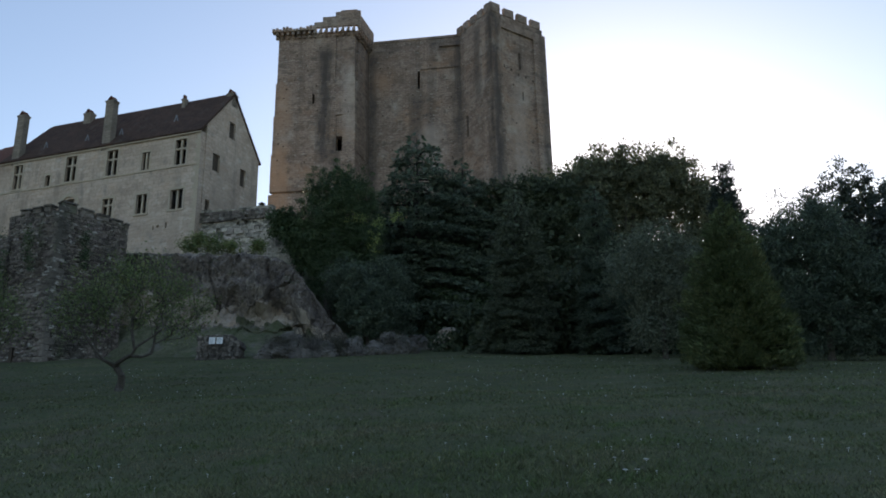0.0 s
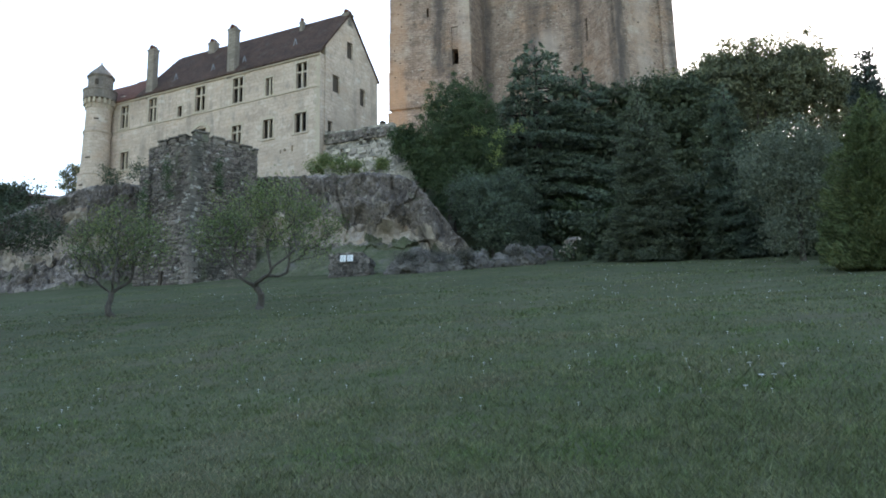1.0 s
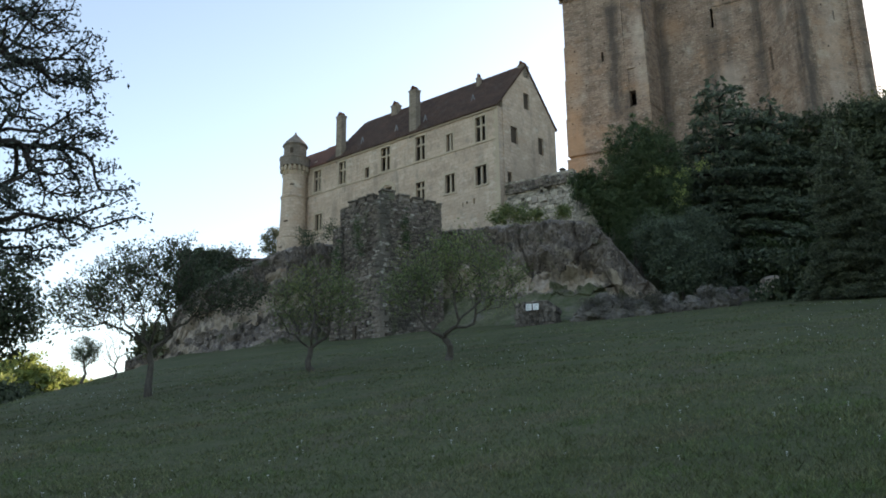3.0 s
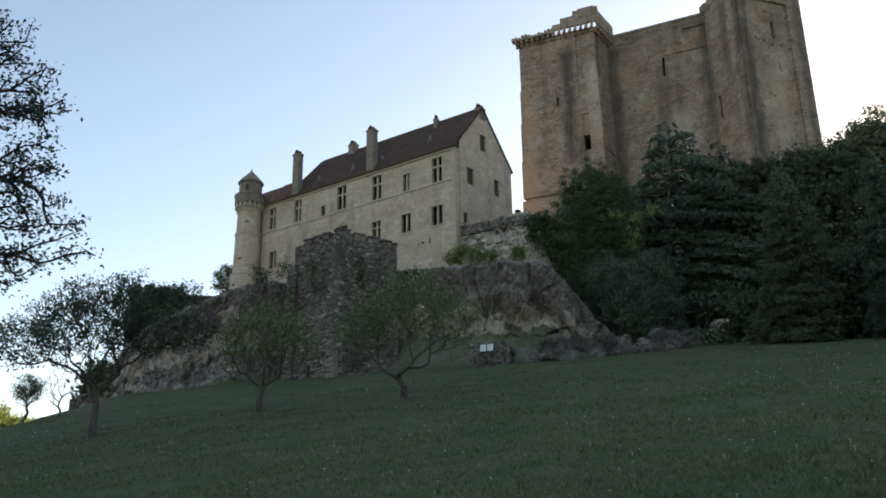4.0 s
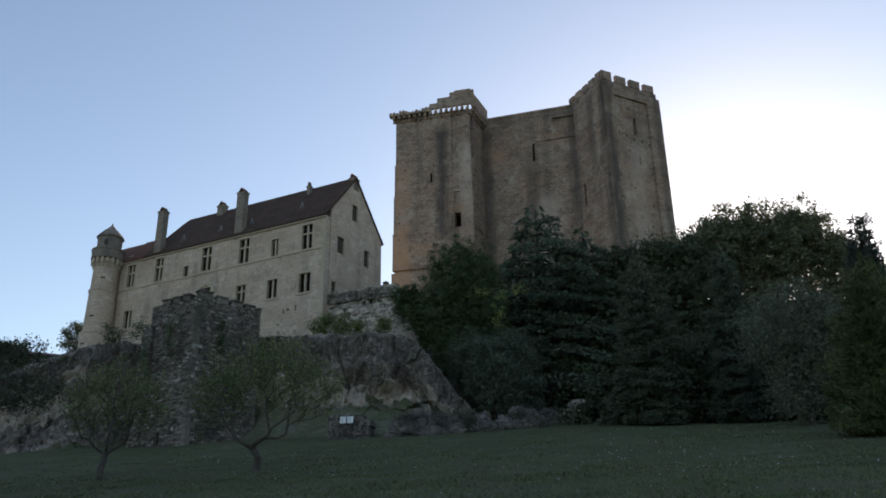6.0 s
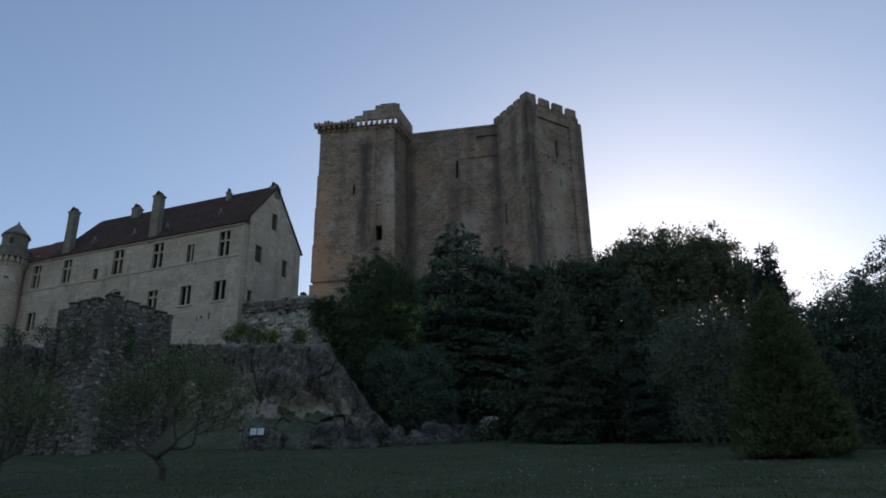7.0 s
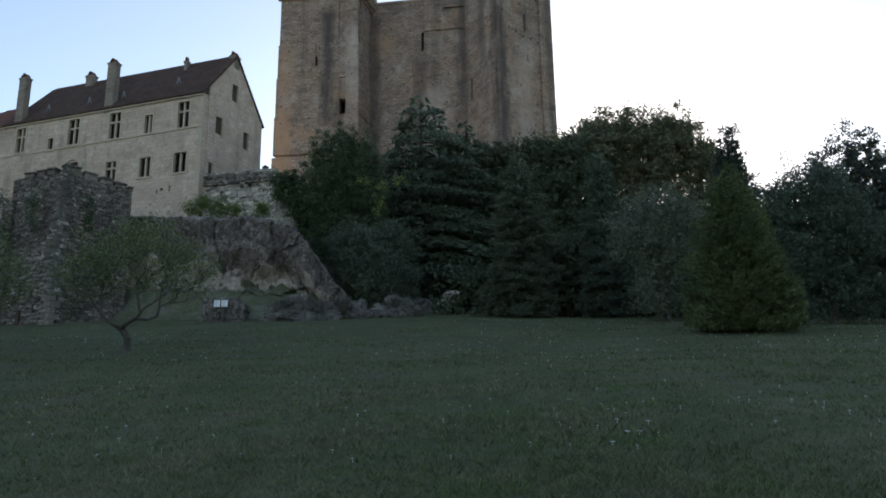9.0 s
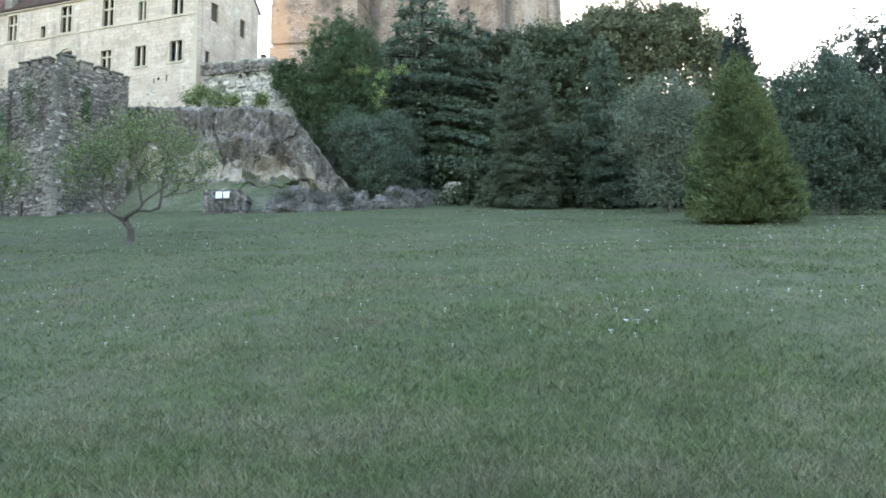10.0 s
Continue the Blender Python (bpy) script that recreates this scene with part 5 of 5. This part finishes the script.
# orchard trees on the meadow
skeleton_tree("apple_tree", "old spreading apple tree with thin green foliage on the meadow", polar(-20.05, 32), (0.8, 0.12),
              [(0, 0, 3.6, 2.2, 2.0, 1.2), (-1.6, 0, 2.9, 1.3, 1.3, 1.1), (1.8, 0.1, 2.9, 1.3, 1.3, 1.2), (0.3, 0.2, 4.3, 1.3, 1.2, 0.7)], 500, 0.095, LEAF_APPLE, 21, per=19, spread=0.17,
              lean=(-0.2, 0.0), bow=0.12, group="orchard trees", rise=0.6, curl=0.6, arms=(7, 1.0, 0.55), slim=0.3)
skeleton_tree("apple_tree", "slender apple tree with sparse pale green leaves on the meadow", polar(-28.87, 36), (0.9, 0.11),
              [(0, 0, 3.2, 1.6, 1.6, 1.5), (-1.3, 0, 2.8, 1.0, 1.2, 1.1), (1.2, 0.2, 2.9, 1.0, 1.2, 1.1)], 420, 0.095, LEAF_APPLE, 22, per=15, spread=0.17, lean=(-0.2, 0), bow=0.1, group="orchard trees",
              rise=0.6, curl=0.6, arms=(6, 0.8, 0.6), slim=0.3)
skeleton_tree("plum_tree", "dark-leaved orchard tree with a straight grey trunk", polar(-38.98, 33), (1.55, 0.11),
              [(-0.6, -0.3, 4.0, 2.1, 1.8, 1.6), (0.2, 0.1, 4.7, 1.7, 1.5, 1.1), (1.6, 0.9, 3.9, 1.5, 1.3, 1.0), (-2.1, -1.4, 3.2, 1.4, 1.2, 1.0), (2.3, 1.5, 5.1, 0.8, 0.6, 0.6), (2.5, 1.7, 3.8, 0.9, 0.9, 0.7)],
              640, 0.115, LEAF_DARK, 23, per=24, spread=0.17, shell=0.35, group="orchard trees", lean=(-0.1, 0), bow=0.05, rise=0.4, arms=(7, 1.0, 0.9), slim=0.35, tip=0.012)
skeleton_tree("young_tree", "small bare young tree on the brow of the meadow", polar(-41.1, 52), (0.6, 0.06), [(0, 0, 1.8, 1.0, 0.9, 0.9)], 60, 0.07, LEAF_APPLE, 24, per=2, group="small trees on the brow")
skeleton_tree("young_tree", "small round dark-leaved tree on the brow", polar(-42.8, 54), (0.8, 0.08), [(0, 0, 1.9, 0.9, 0.9, 0.9)], 110, 0.1, LEAF_DARK, 25, per=26, spread=0.14, group="small trees on the brow")

# big pine overhanging the meadow, and a leafy tree beyond it
PINE_FOOT = polar(-55.5, 20.5)


def crown_mass(foot, ground, b, d, z, rx, ry, rz):
    x, y = polar(b, d)
    return x - foot[0], y - foot[1], z - ground, rx, ry, rz


PINE_GROUND = height(*PINE_FOOT)
skeleton_tree("pine_tree", "large dark pine with long open branches and tufted needles", PINE_FOOT, (11.0, 0.3),
              [crown_mass(PINE_FOOT, PINE_GROUND, *m) for m in ((-47.6, 20, 12.0, 1.6, 1.5, 1.3), (-45.2, 20, 10.9, 0.9, 0.9, 0.9), (-45.6, 20, 9.5, 1.0, 1.0, 0.7), (-43.4, 20, 8.8, 0.9, 0.8, 0.5), (-41.6, 20, 8.1, 0.6, 0.6, 0.45),
               (-40.3, 20, 7.9, 0.35, 0.35, 0.3), (-43.8, 20, 7.5, 0.8, 0.8, 0.35), (-47.6, 20.5, 8.4, 1.0, 1.0, 0.6), (-46.2, 20.3, 6.9, 0.9, 0.8, 0.3), (-49.5, 20, 10.3, 1.2, 1.2, 1.2), (-53, 21, 13.0, 2.0, 2.0, 1.2), (-46.8, 20, 7.7, 1.1, 1.0, 0.5), (-48.6, 20, 7.0, 0.9, 0.9, 0.4), (-44.6, 20, 9.9, 0.7, 0.7, 0.5), (-44.8, 20, 8.4, 0.8, 0.8, 0.4))],
              430, 0.105, LEAF_PINE, 26, bark=DARKBARK, per=31, spread=0.14, shell=0.2, attach=0.8, tip=0.011, rise=0.25, curl=0.25, slim=0.25, along=0.7, flow=1.0)
OAK_FOOT = polar(-51.5, 27)
OAK_GROUND = height(*OAK_FOOT)
skeleton_tree("oak_tree", "dark leafy tree at the edge of the meadow beyond the pine", OAK_FOOT, (2.4, 0.2),
              [crown_mass(OAK_FOOT, OAK_GROUND, *m) for m in ((-48.6, 27, 7.6, 1.5, 1.3, 1.4), (-47.2, 27, 6.6, 1.0, 1.0, 0.9), (-49.5, 27, 6.0, 1.2, 1.2, 0.8))], 240, 0.14, LEAF_DARK, 27, per=40, spread=0.2, shell=0.25)

# trees on the right and under the keep
broadleaf("ivy_clad_tree", "dense rounded tree wholly covered with ivy beside the terrace wall", polar(-7.2, 66), (11, 0.3),
          [(0.0, 0, 12.4, 2.3, 2.0, 3.0), (-0.5, 0, 9.6, 2.0, 2.0, 2.4), (1.6, 0.3, 10.0, 2.2, 2.2, 4.4), (0.4, 0, 6.4, 2.2, 2.0, 2.6)], 0.13, LEAF_IVY, 31, clump=0.36, clumps=1300, per=72, shell=0.82, limbs=6, ground=15.0, fill=2500)
broadleaf("ivy", "mat of dark ivy hanging over the broken wall end", polar(-10.2, 67.0), None, [(-0.6, 0, 4.6, 1.2, 0.6, 1.3), (0.5, 0, 3.6, 1.3, 0.7, 2.0), (1.5, 0, 2.4, 1.3, 0.8, 2.2)], 0.19, LEAF_IVY, 32, clump=0.35, clumps=240, per=50, shell=0.6, category="ivy", ground=21.2, fill=800)
conifer("cedar_tree", "broad dark cedar with layered drooping boughs below the keep", polar(-1.4, 72), 21.6, 7.0, LEAF_CEDAR, 33, boughs=300, sprays=330, leaf=0.38, low=0.1, power=0.36, droop=0.28, flat=0.28, fan=0.17, trunk_r=0.45, inner=0.3, wide=0.45, base_z=15.0)
conifer("cedar_tree", "second dark cedar with drooping boughs, lower than its neighbour", polar(1.8, 73), 19.0, 5.0, LEAF_CEDAR, 34, boughs=230, sprays=260, leaf=0.38, low=0.05, power=0.42, droop=0.28, flat=0.28, fan=0.17, trunk_r=0.35, wide=0.45, base_z=15.5)
broadleaf("elder_bush", "dark green bush hanging over the foot of the cliff", polar(-4.8, 63), (2, 0.12), [(0, 0, 3.8, 2.2, 1.6, 2.0), (-1.4, 0, 5.0, 1.8, 1.5, 1.6), (1.6, 0, 2.8, 1.8, 1.5, 2.0), (1.2, 0.4, 5.4, 2.0, 1.5, 1.8), (0.2, -2.5, 2.6, 1.8, 1.2, 1.9), (-0.9, -2.2, 4.9, 1.3, 1.1, 1.6)], 0.16, LEAF_CEDAR, 35, clump=0.5, clumps=680, per=64, shell=0.6, limbs=8, category="bush", ground=14.5, fill=1500)
broadleaf("hazel_bush", "green bush among the boulders under the cedar", polar(-1.0, 69), (2, 0.12), [(0, 0, 3.2, 2.0, 1.5, 2.2), (2.2, 0, 4.0, 1.8, 1.5, 2.4), (4.2, 1, 4.0, 2.0, 1.5, 3.0)], 0.2, LEAF_IVY, 36, clump=0.5, clumps=300, per=50, shell=0.6, limbs=8, category="bush", ground=15.5, fill=1500)
conifer("spruce_tree", "tall dark conical spruce reaching down to the grass", polar(5.35, 55), 11.4, 2.6, LEAF_SPRUCE, 37, boughs=460, sprays=190, leaf=0.21, power=0.42, droop=0.2, fan=0.12, flat=0.22, group="spruces")
conifer("spruce_tree", "darker conical spruce standing behind the first one", polar(10.9, 55.5), 11.6, 2.1, LEAF_CEDAR, 38, boughs=430, sprays=180, leaf=0.21, power=0.42, droop=0.22, fan=0.12, flat=0.22, group="spruces")
broadleaf("lime_tree", "large broad-crowned tree on the slope behind the conifers", polar(13, 80), (9, 0.4),
          [(-6.4, 0, 12.4, 2.6, 3.0, 3.6), (-4.2, 0, 13.6, 3.0, 3.0, 3.8), (-1.8, 0, 14.6, 3.2, 3.0, 3.8), (1.5, 0, 14.4, 3.4, 3.2, 3.8), (4.2, 0, 15.2, 2.4, 3.0, 3.6), (6.8, 0, 12.2, 2.2, 3.0, 3.4), (0, 0, 8, 7, 3, 5), (7, 0, 6, 4, 3, 4)], 0.3, LEAF_BROAD, 39, clump=0.75, clumps=1400, per=70, shell=0.7, limbs=16, ground=18.5, fill=4000)
broadleaf("ash_tree", "dark leafy tree filling the gap between cedar and spruce", polar(6.6, 74), (7, 0.25),
          [(-2.6, 0, 13.2, 2.4, 2.0, 2.4), (0, 0, 14.0, 2.4, 2.0, 2.2), (2.4, 0, 13.4, 2.6, 2.0, 2.4), (0, 0, 10, 4.6, 2.4, 4)], 0.26, LEAF_DARK, 48, clump=0.6, clumps=520, per=60, shell=0.65, limbs=8, ground=16.5, fill=2500)
broadleaf("willow_leaved_tree", "grey-green small-leaved tree leaning over the grass", polar(14.6, 47), (3, 0.15),
          [(0.2, 0, 6.0, 1.9, 1.6, 1.7), (-1.2, 0, 4.6, 1.6, 1.5, 1.6), (1.2, 0, 4.6, 1.6, 1.5, 1.6), (0.2, 0, 3.2, 1.7, 1.5, 1.1), (-0.3, 0, 1.6, 1.6, 1.3, 1.4)], 0.13, LEAF_GREY, 40, clump=0.5, clumps=460, per=64, shell=0.5, limbs=16, fill=900)
conifer("thuja_tree", "full yellow-green thuja with upright sprays down to the grass", polar(19.15, 34.5), 6.7, 2.05, LEAF_THUJA, 41, boughs=760, sprays=140, leaf=0.19, power=0.42, droop=0.1, flat=0.22, wide=0.24, fan=0.1, upturn=0.7)
conifer("fir_tree", "dark fir whose spire rises behind the thuja", polar(19.3, 52), 12.2, 1.9, LEAF_PINE, 42, boughs=380, sprays=70, leaf=0.3, power=0.36, droop=-0.2, base_z=11.0, fan=0.12, upturn=0.6)
broadleaf("maple_tree", "rounded green tree at the edge of the grass", polar(24.3, 44), (2.5, 0.16),
          [(0, 0, 5.9, 2.3, 2.0, 1.9), (-1.4, 0, 5.2, 1.8, 1.8, 1.9), (1.6, -0.4, 3.8, 1.8, 1.8, 1.6), (0, 0, 3.0, 2.4, 2.0, 1.6), (0.3, 0, 1.5, 2.3, 1.8, 1.4), (2.6, -0.6, 2.6, 1.5, 1.5, 1.8)], 0.13, LEAF_CEDAR, 43, clump=0.45, clumps=820, per=70, shell=0.6, limbs=12, fill=1500)
for b, d, g0, sd, text, blobs in (
        (27.0, 56, 10.5, 44, "tall dark many-tipped cypress behind the meadow's edge", [(-1.7, 0, 8.4, 0.8, 0.8, 3.0), (-0.5, 0, 9.3, 0.8, 0.8, 3.4), (0.8, 0, 9.5, 0.9, 0.8, 3.3), (2.2, 0, 8.6, 0.9, 0.9, 3.3), (0.3, 0, 4.6, 2.6, 1.5, 4.2)]),
        (24.6, 58, 10.8, 45, "slim dark cypress with a ragged tip", [(-0.2, 0, 9.0, 0.45, 0.5, 3.3), (0.5, 0, 7.6, 0.7, 0.7, 3.4), (0, 0, 4.5, 1.2, 1.0, 4)]),
        (30.5, 54, 10.0, 46, "tall dark cypress at the end of the row", [(-1.4, 0, 8.0, 0.9, 0.8, 3.0), (0, 0, 8.6, 0.9, 0.8, 3.2), (1.4, 0, 8.2, 0.9, 0.8, 3.0), (0, 0, 4.6, 2.6, 1.5, 4.2)])):
    broadleaf("cypress_tree", text, polar(b, d), (6, 0.2), blobs, 0.2, LEAF_PINE, sd, bark=DARKBARK, clump=0.4, clumps=420, per=50, shell=0.5, limbs=8, group="cypresses", ground=g0, fill=1200, droop=-1.6)
broadleaf("hedge", "dark tangled hedge closing the meadow under the trees", polar(17.5, 58), None, [(-9, 2, 4, 4, 1.5, 4), (-3, 0, 4, 4, 1.5, 4.5), (3, -2, 4.5, 4, 1.5, 5), (8, -5, 4.5, 4, 1.5, 4.8), (12, -8, 4, 4, 1.5, 4.5), (16, -11, 4, 4, 2, 4.5), (-14, 6, 3, 4, 1.5, 4)], 0.32, LEAF_DARK, 47, clump=0.8, clumps=760, per=56, shell=0.5, category="hedge", ground=11.0, fill=6000)
for b, d, s, sd in ((-8.6, 55.2, 1.3, 71), (-10.6, 54.6, 0.9, 72), (-6.8, 56.0, 0.9, 73), (-3.2, 58.6, 0.8, 74)):
    broadleaf("bramble_bush", "dull brownish bramble thicket over the boulders", polar(b, d), None, [(0, 0, 0.7, s, s * 0.8, s * 0.8)], 0.1, LEAF_BRAMBLE, sd, clump=0.4, clumps=90, per=44, shell=0.3, category="bush", group="brambles at the cliff foot")
# stands in the keep's shadow; its yellow leaf colour imitates sunlit foliage
broadleaf("sun_tinted_shrub", "shaded shrub under the cedar, sunlight painted into its yellow-green leaves", polar(-4.4, 63.3), None, [(-1.2, 0, 9.6, 0.8, 0.5, 0.6), (0.2, 0, 9.2, 0.7, 0.5, 0.35), (1.6, 0, 9.6, 0.6, 0.5, 0.4), (0, 0, 8.0, 0.5, 0.5, 1.0)], 0.16, LEAF_SUN_TINT, 49, clump=0.3, clumps=44, per=18, shell=0.2, category="shrub", ground=15.4)
for b, d, zs, sd in ((-27.6, 63.4, 17.5, 81), (-26.2, 62.6, 19.0, 82), (-23.0, 62.6, 19.5, 83), (-22.0, 63.2, 16.5, 84)):
    broadleaf("ivy", "thin ivy trailing down the bastion wall", polar(b, d), None, [(0, 0, 2.0, 0.35, 0.3, 1.5), (0.15, 0, 0.6, 0.25, 0.3, 1.2)], 0.12, LEAF_IVY, sd, clump=0.3, clumps=36, per=26, shell=0.2, category="ivy", group="ivy on the bastion", ground=zs)
# shrubs on the cliff and far left
for b, d, zz, s, sd, mt in ((-16.6, 66.3, 22.9, 0.9, 51, LEAF_APPLE), (-16.0, 66.3, 23.5, 0.6, 50, LEAF_APPLE), (-15.1, 66.0, 22.9, 0.8, 58, LEAF_APPLE), (-14.0, 65.8, 22.8, 0.7, 52, LEAF_APPLE), (-12.2, 65.6, 22.9, 0.55, 53, LEAF_APPLE), (-29.5, 74, 23.3, 1.3, 54, LEAF_DARK), (-27.9, 72, 23.4, 1.1, 55, LEAF_DARK)):
    broadleaf("shrub", "scrubby green shrub rooted on the cliff top", polar(b, d), None, [(0, 0, 0.6, s, s, s)], 0.15, mt, sd, clump=0.42, clumps=44, per=30, shell=0.2, category="shrub", group="shrubs on the cliff", ground=zz - 0.3)
broadleaf("ivy_mass", "dark ivy smothering the outbuilding wall", (-48.6, 64.6), None, [(u * 0.85 - 0.4, u * 0.53 - 0.3, v, 0.75, 0.4, 0.9) for u in (0, 1.2, 2.4, 3.4) for v in (3.0, 4.6, 6.2, 7.4)],
          0.2, LEAF_DARK, 56, clump=0.4, clumps=420, per=46, shell=0.5, category="ivy", ground=16.2, fill=2500)
broadleaf("tree", "small dark tree behind the turret", polar(-31.8, 95), (5, 0.15), [(0, 0, 6.5, 1.2, 1.2, 1.6)], 0.22, LEAF_DARK, 57, clumps=70, limbs=6, ground=23.0)
# valley trees turn their shaded side here; leaf colour carries the sunlit look
for i, (b, d, w, h, mt) in enumerate([(-46.5, 120, 5, 9, LEAF_SUN_TINT), (-49.5, 110, 5, 9, LEAF_SUN_TINT), (-44.3, 135, 4.5, 8, LEAF_SUN_TINT), (-42.0, 150, 5, 7, LEAF_SUN_TINT), (-38.6, 78, 1.6, 3.0, LEAF_BROAD), (-47.3, 75, 3.2, 4, LEAF_DARK), (-53, 120, 6, 9, LEAF_SUN_TINT)]):
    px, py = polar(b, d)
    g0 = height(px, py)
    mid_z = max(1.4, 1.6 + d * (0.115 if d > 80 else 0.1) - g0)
    broadleaf("distant_tree", "tree in the valley beyond the meadow, sunlight put into its leaf colour" if mt is LEAF_SUN_TINT else "dark bush below the brow of the meadow", (px, py), (max(1.0, mid_z), 0.2),
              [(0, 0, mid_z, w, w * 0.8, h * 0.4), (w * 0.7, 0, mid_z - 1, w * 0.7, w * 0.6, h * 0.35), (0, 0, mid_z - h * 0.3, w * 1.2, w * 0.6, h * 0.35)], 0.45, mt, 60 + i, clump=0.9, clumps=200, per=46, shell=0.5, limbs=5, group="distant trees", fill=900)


# ---- meadow grass and flowers ----
def build_grass():
    rng = np.random.default_rng(77)
    n = 480000
    r = 3.6 * (58 / 3.6) ** (rng.random(n) ** 1.15)
    b = np.radians(rng.uniform(-52, 33, n))
    # tufts: pull part of the blades together
    x, y = np.sin(b) * r, np.cos(b) * r
    m = 70000
    cr, cb = 3.6 * (58 / 3.6) ** (rng.random(m) ** 1.15), np.radians(rng.uniform(-52, 33, m))
    pick = rng.integers(0, m, n)
    tuft = rng.random(n) < 0.6
    spread = 0.015 + 0.0035 * cr[pick]
    x = np.where(tuft, np.sin(cb[pick]) * cr[pick] + rng.normal(size=n) * spread, x)
    y = np.where(tuft, np.cos(cb[pick]) * cr[pick] + rng.normal(size=n) * spread, y)
    r = np.hypot(x, y)
    patch = np.array([noise.noise((px * 0.35, py * 0.35, 5)) for px, py in zip(x, y)])
    z = np.array([height(px, py) for px, py in zip(x, y)])
    tall = (0.022 + 0.055 * rng.random(n) ** 3) * (1 + 0.6 * patch) * np.where(tuft, 1.25, 0.8) * (1 - 0.008 * r)
    w = (0.0022 + 0.00042 * r) * rng.uniform(0.7, 1.5, n)
    a = rng.uniform(0, 2 * np.pi, n)
    tip = rng.normal(size=(n, 2)) * 0.9 * tall[:, None]
    v = np.empty((n, 3, 3))
    v[:, 0] = np.stack([x - np.cos(a) * w, y - np.sin(a) * w, z - 0.01], 1)
    v[:, 1] = np.stack([x + np.cos(a) * w, y + np.sin(a) * w, z - 0.01], 1)
    v[:, 2] = np.stack([x + tip[:, 0], y + tip[:, 1], z + tall], 1)
    me = bpy.data.meshes.new("meadow_grass")
    me.vertices.add(n * 3)
    me.vertices.foreach_set("co", v.reshape(-1))
    me.loops.add(n * 3)
    me.loops.foreach_set("vertex_index", np.arange(n * 3, dtype=np.int32))
    me.polygons.add(n)
    me.polygons.foreach_set("loop_start", np.arange(0, n * 3, 3, dtype=np.int32))
    me.polygons.foreach_set("loop_total", np.full(n, 3, dtype=np.int32))
    me.update(calc_edges=True)
    me.materials.append(GRASS)
    tagged(new("meadow_grass", me), "short uneven green meadow grass", "grass", kind="stuff")


def flower_head(bm, p, s, rng):
    """A small daisy: a ring of petals on a stalk."""
    p = Vector(p)
    tube(bm, [p, p + Vector((0, 0, 0.045))], [s * 0.06, s * 0.05], 3)
    c = p + Vector((0, 0, 0.045))
    mid_v = bm.verts.new(c + Vector((0, 0, s * 0.15)))
    ring = [bm.verts.new(c + Vector((math.cos(k * math.pi / 4) * s * (0.55 if k % 2 else 0.4), math.sin(k * math.pi / 4) * s * (0.55 if k % 2 else 0.4), rng.uniform(-0.1, 0.15) * s))) for k in range(8)]
    for k in range(8):
        bm.faces.new((mid_v, ring[k], ring[(k + 1) % 8]))


def build_flowers():
    rng = random.Random(9)
    bm = bmesh.new()
    count = 0
    while count < 650:
        r, b = rng.uniform(9, 50), rng.uniform(-48, 30)
        x, y = polar(b, r)
        if noise.noise((x * 0.16, y * 0.16, 12)) + 0.25 < rng.random() * 0.9:
            continue
        flower_head(bm, (x, y, height(x, y)), rng.uniform(0.03, 0.06) * (0.7 + 0.012 * r), rng)
        count += 1
    single("meadow_flowers", bm, PETAL, "scattered tiny white clover and daisy heads in the grass", "flowers", kind="stuff")
    for b, r in ((10.9, 10.9), (11.5, 10.0), (12.2, 10.0), (12.8, 10.8), (10.5, 9.3)):
        bm = bmesh.new()
        x, y = polar(b, r)
        flower_head(bm, (x, y, height(x, y)), 0.075, rng)
        single("white_flower", bm, PETAL, "single white flower head in the short grass", "flower", "white flowers in the grass")


build_grass()
build_flowers()
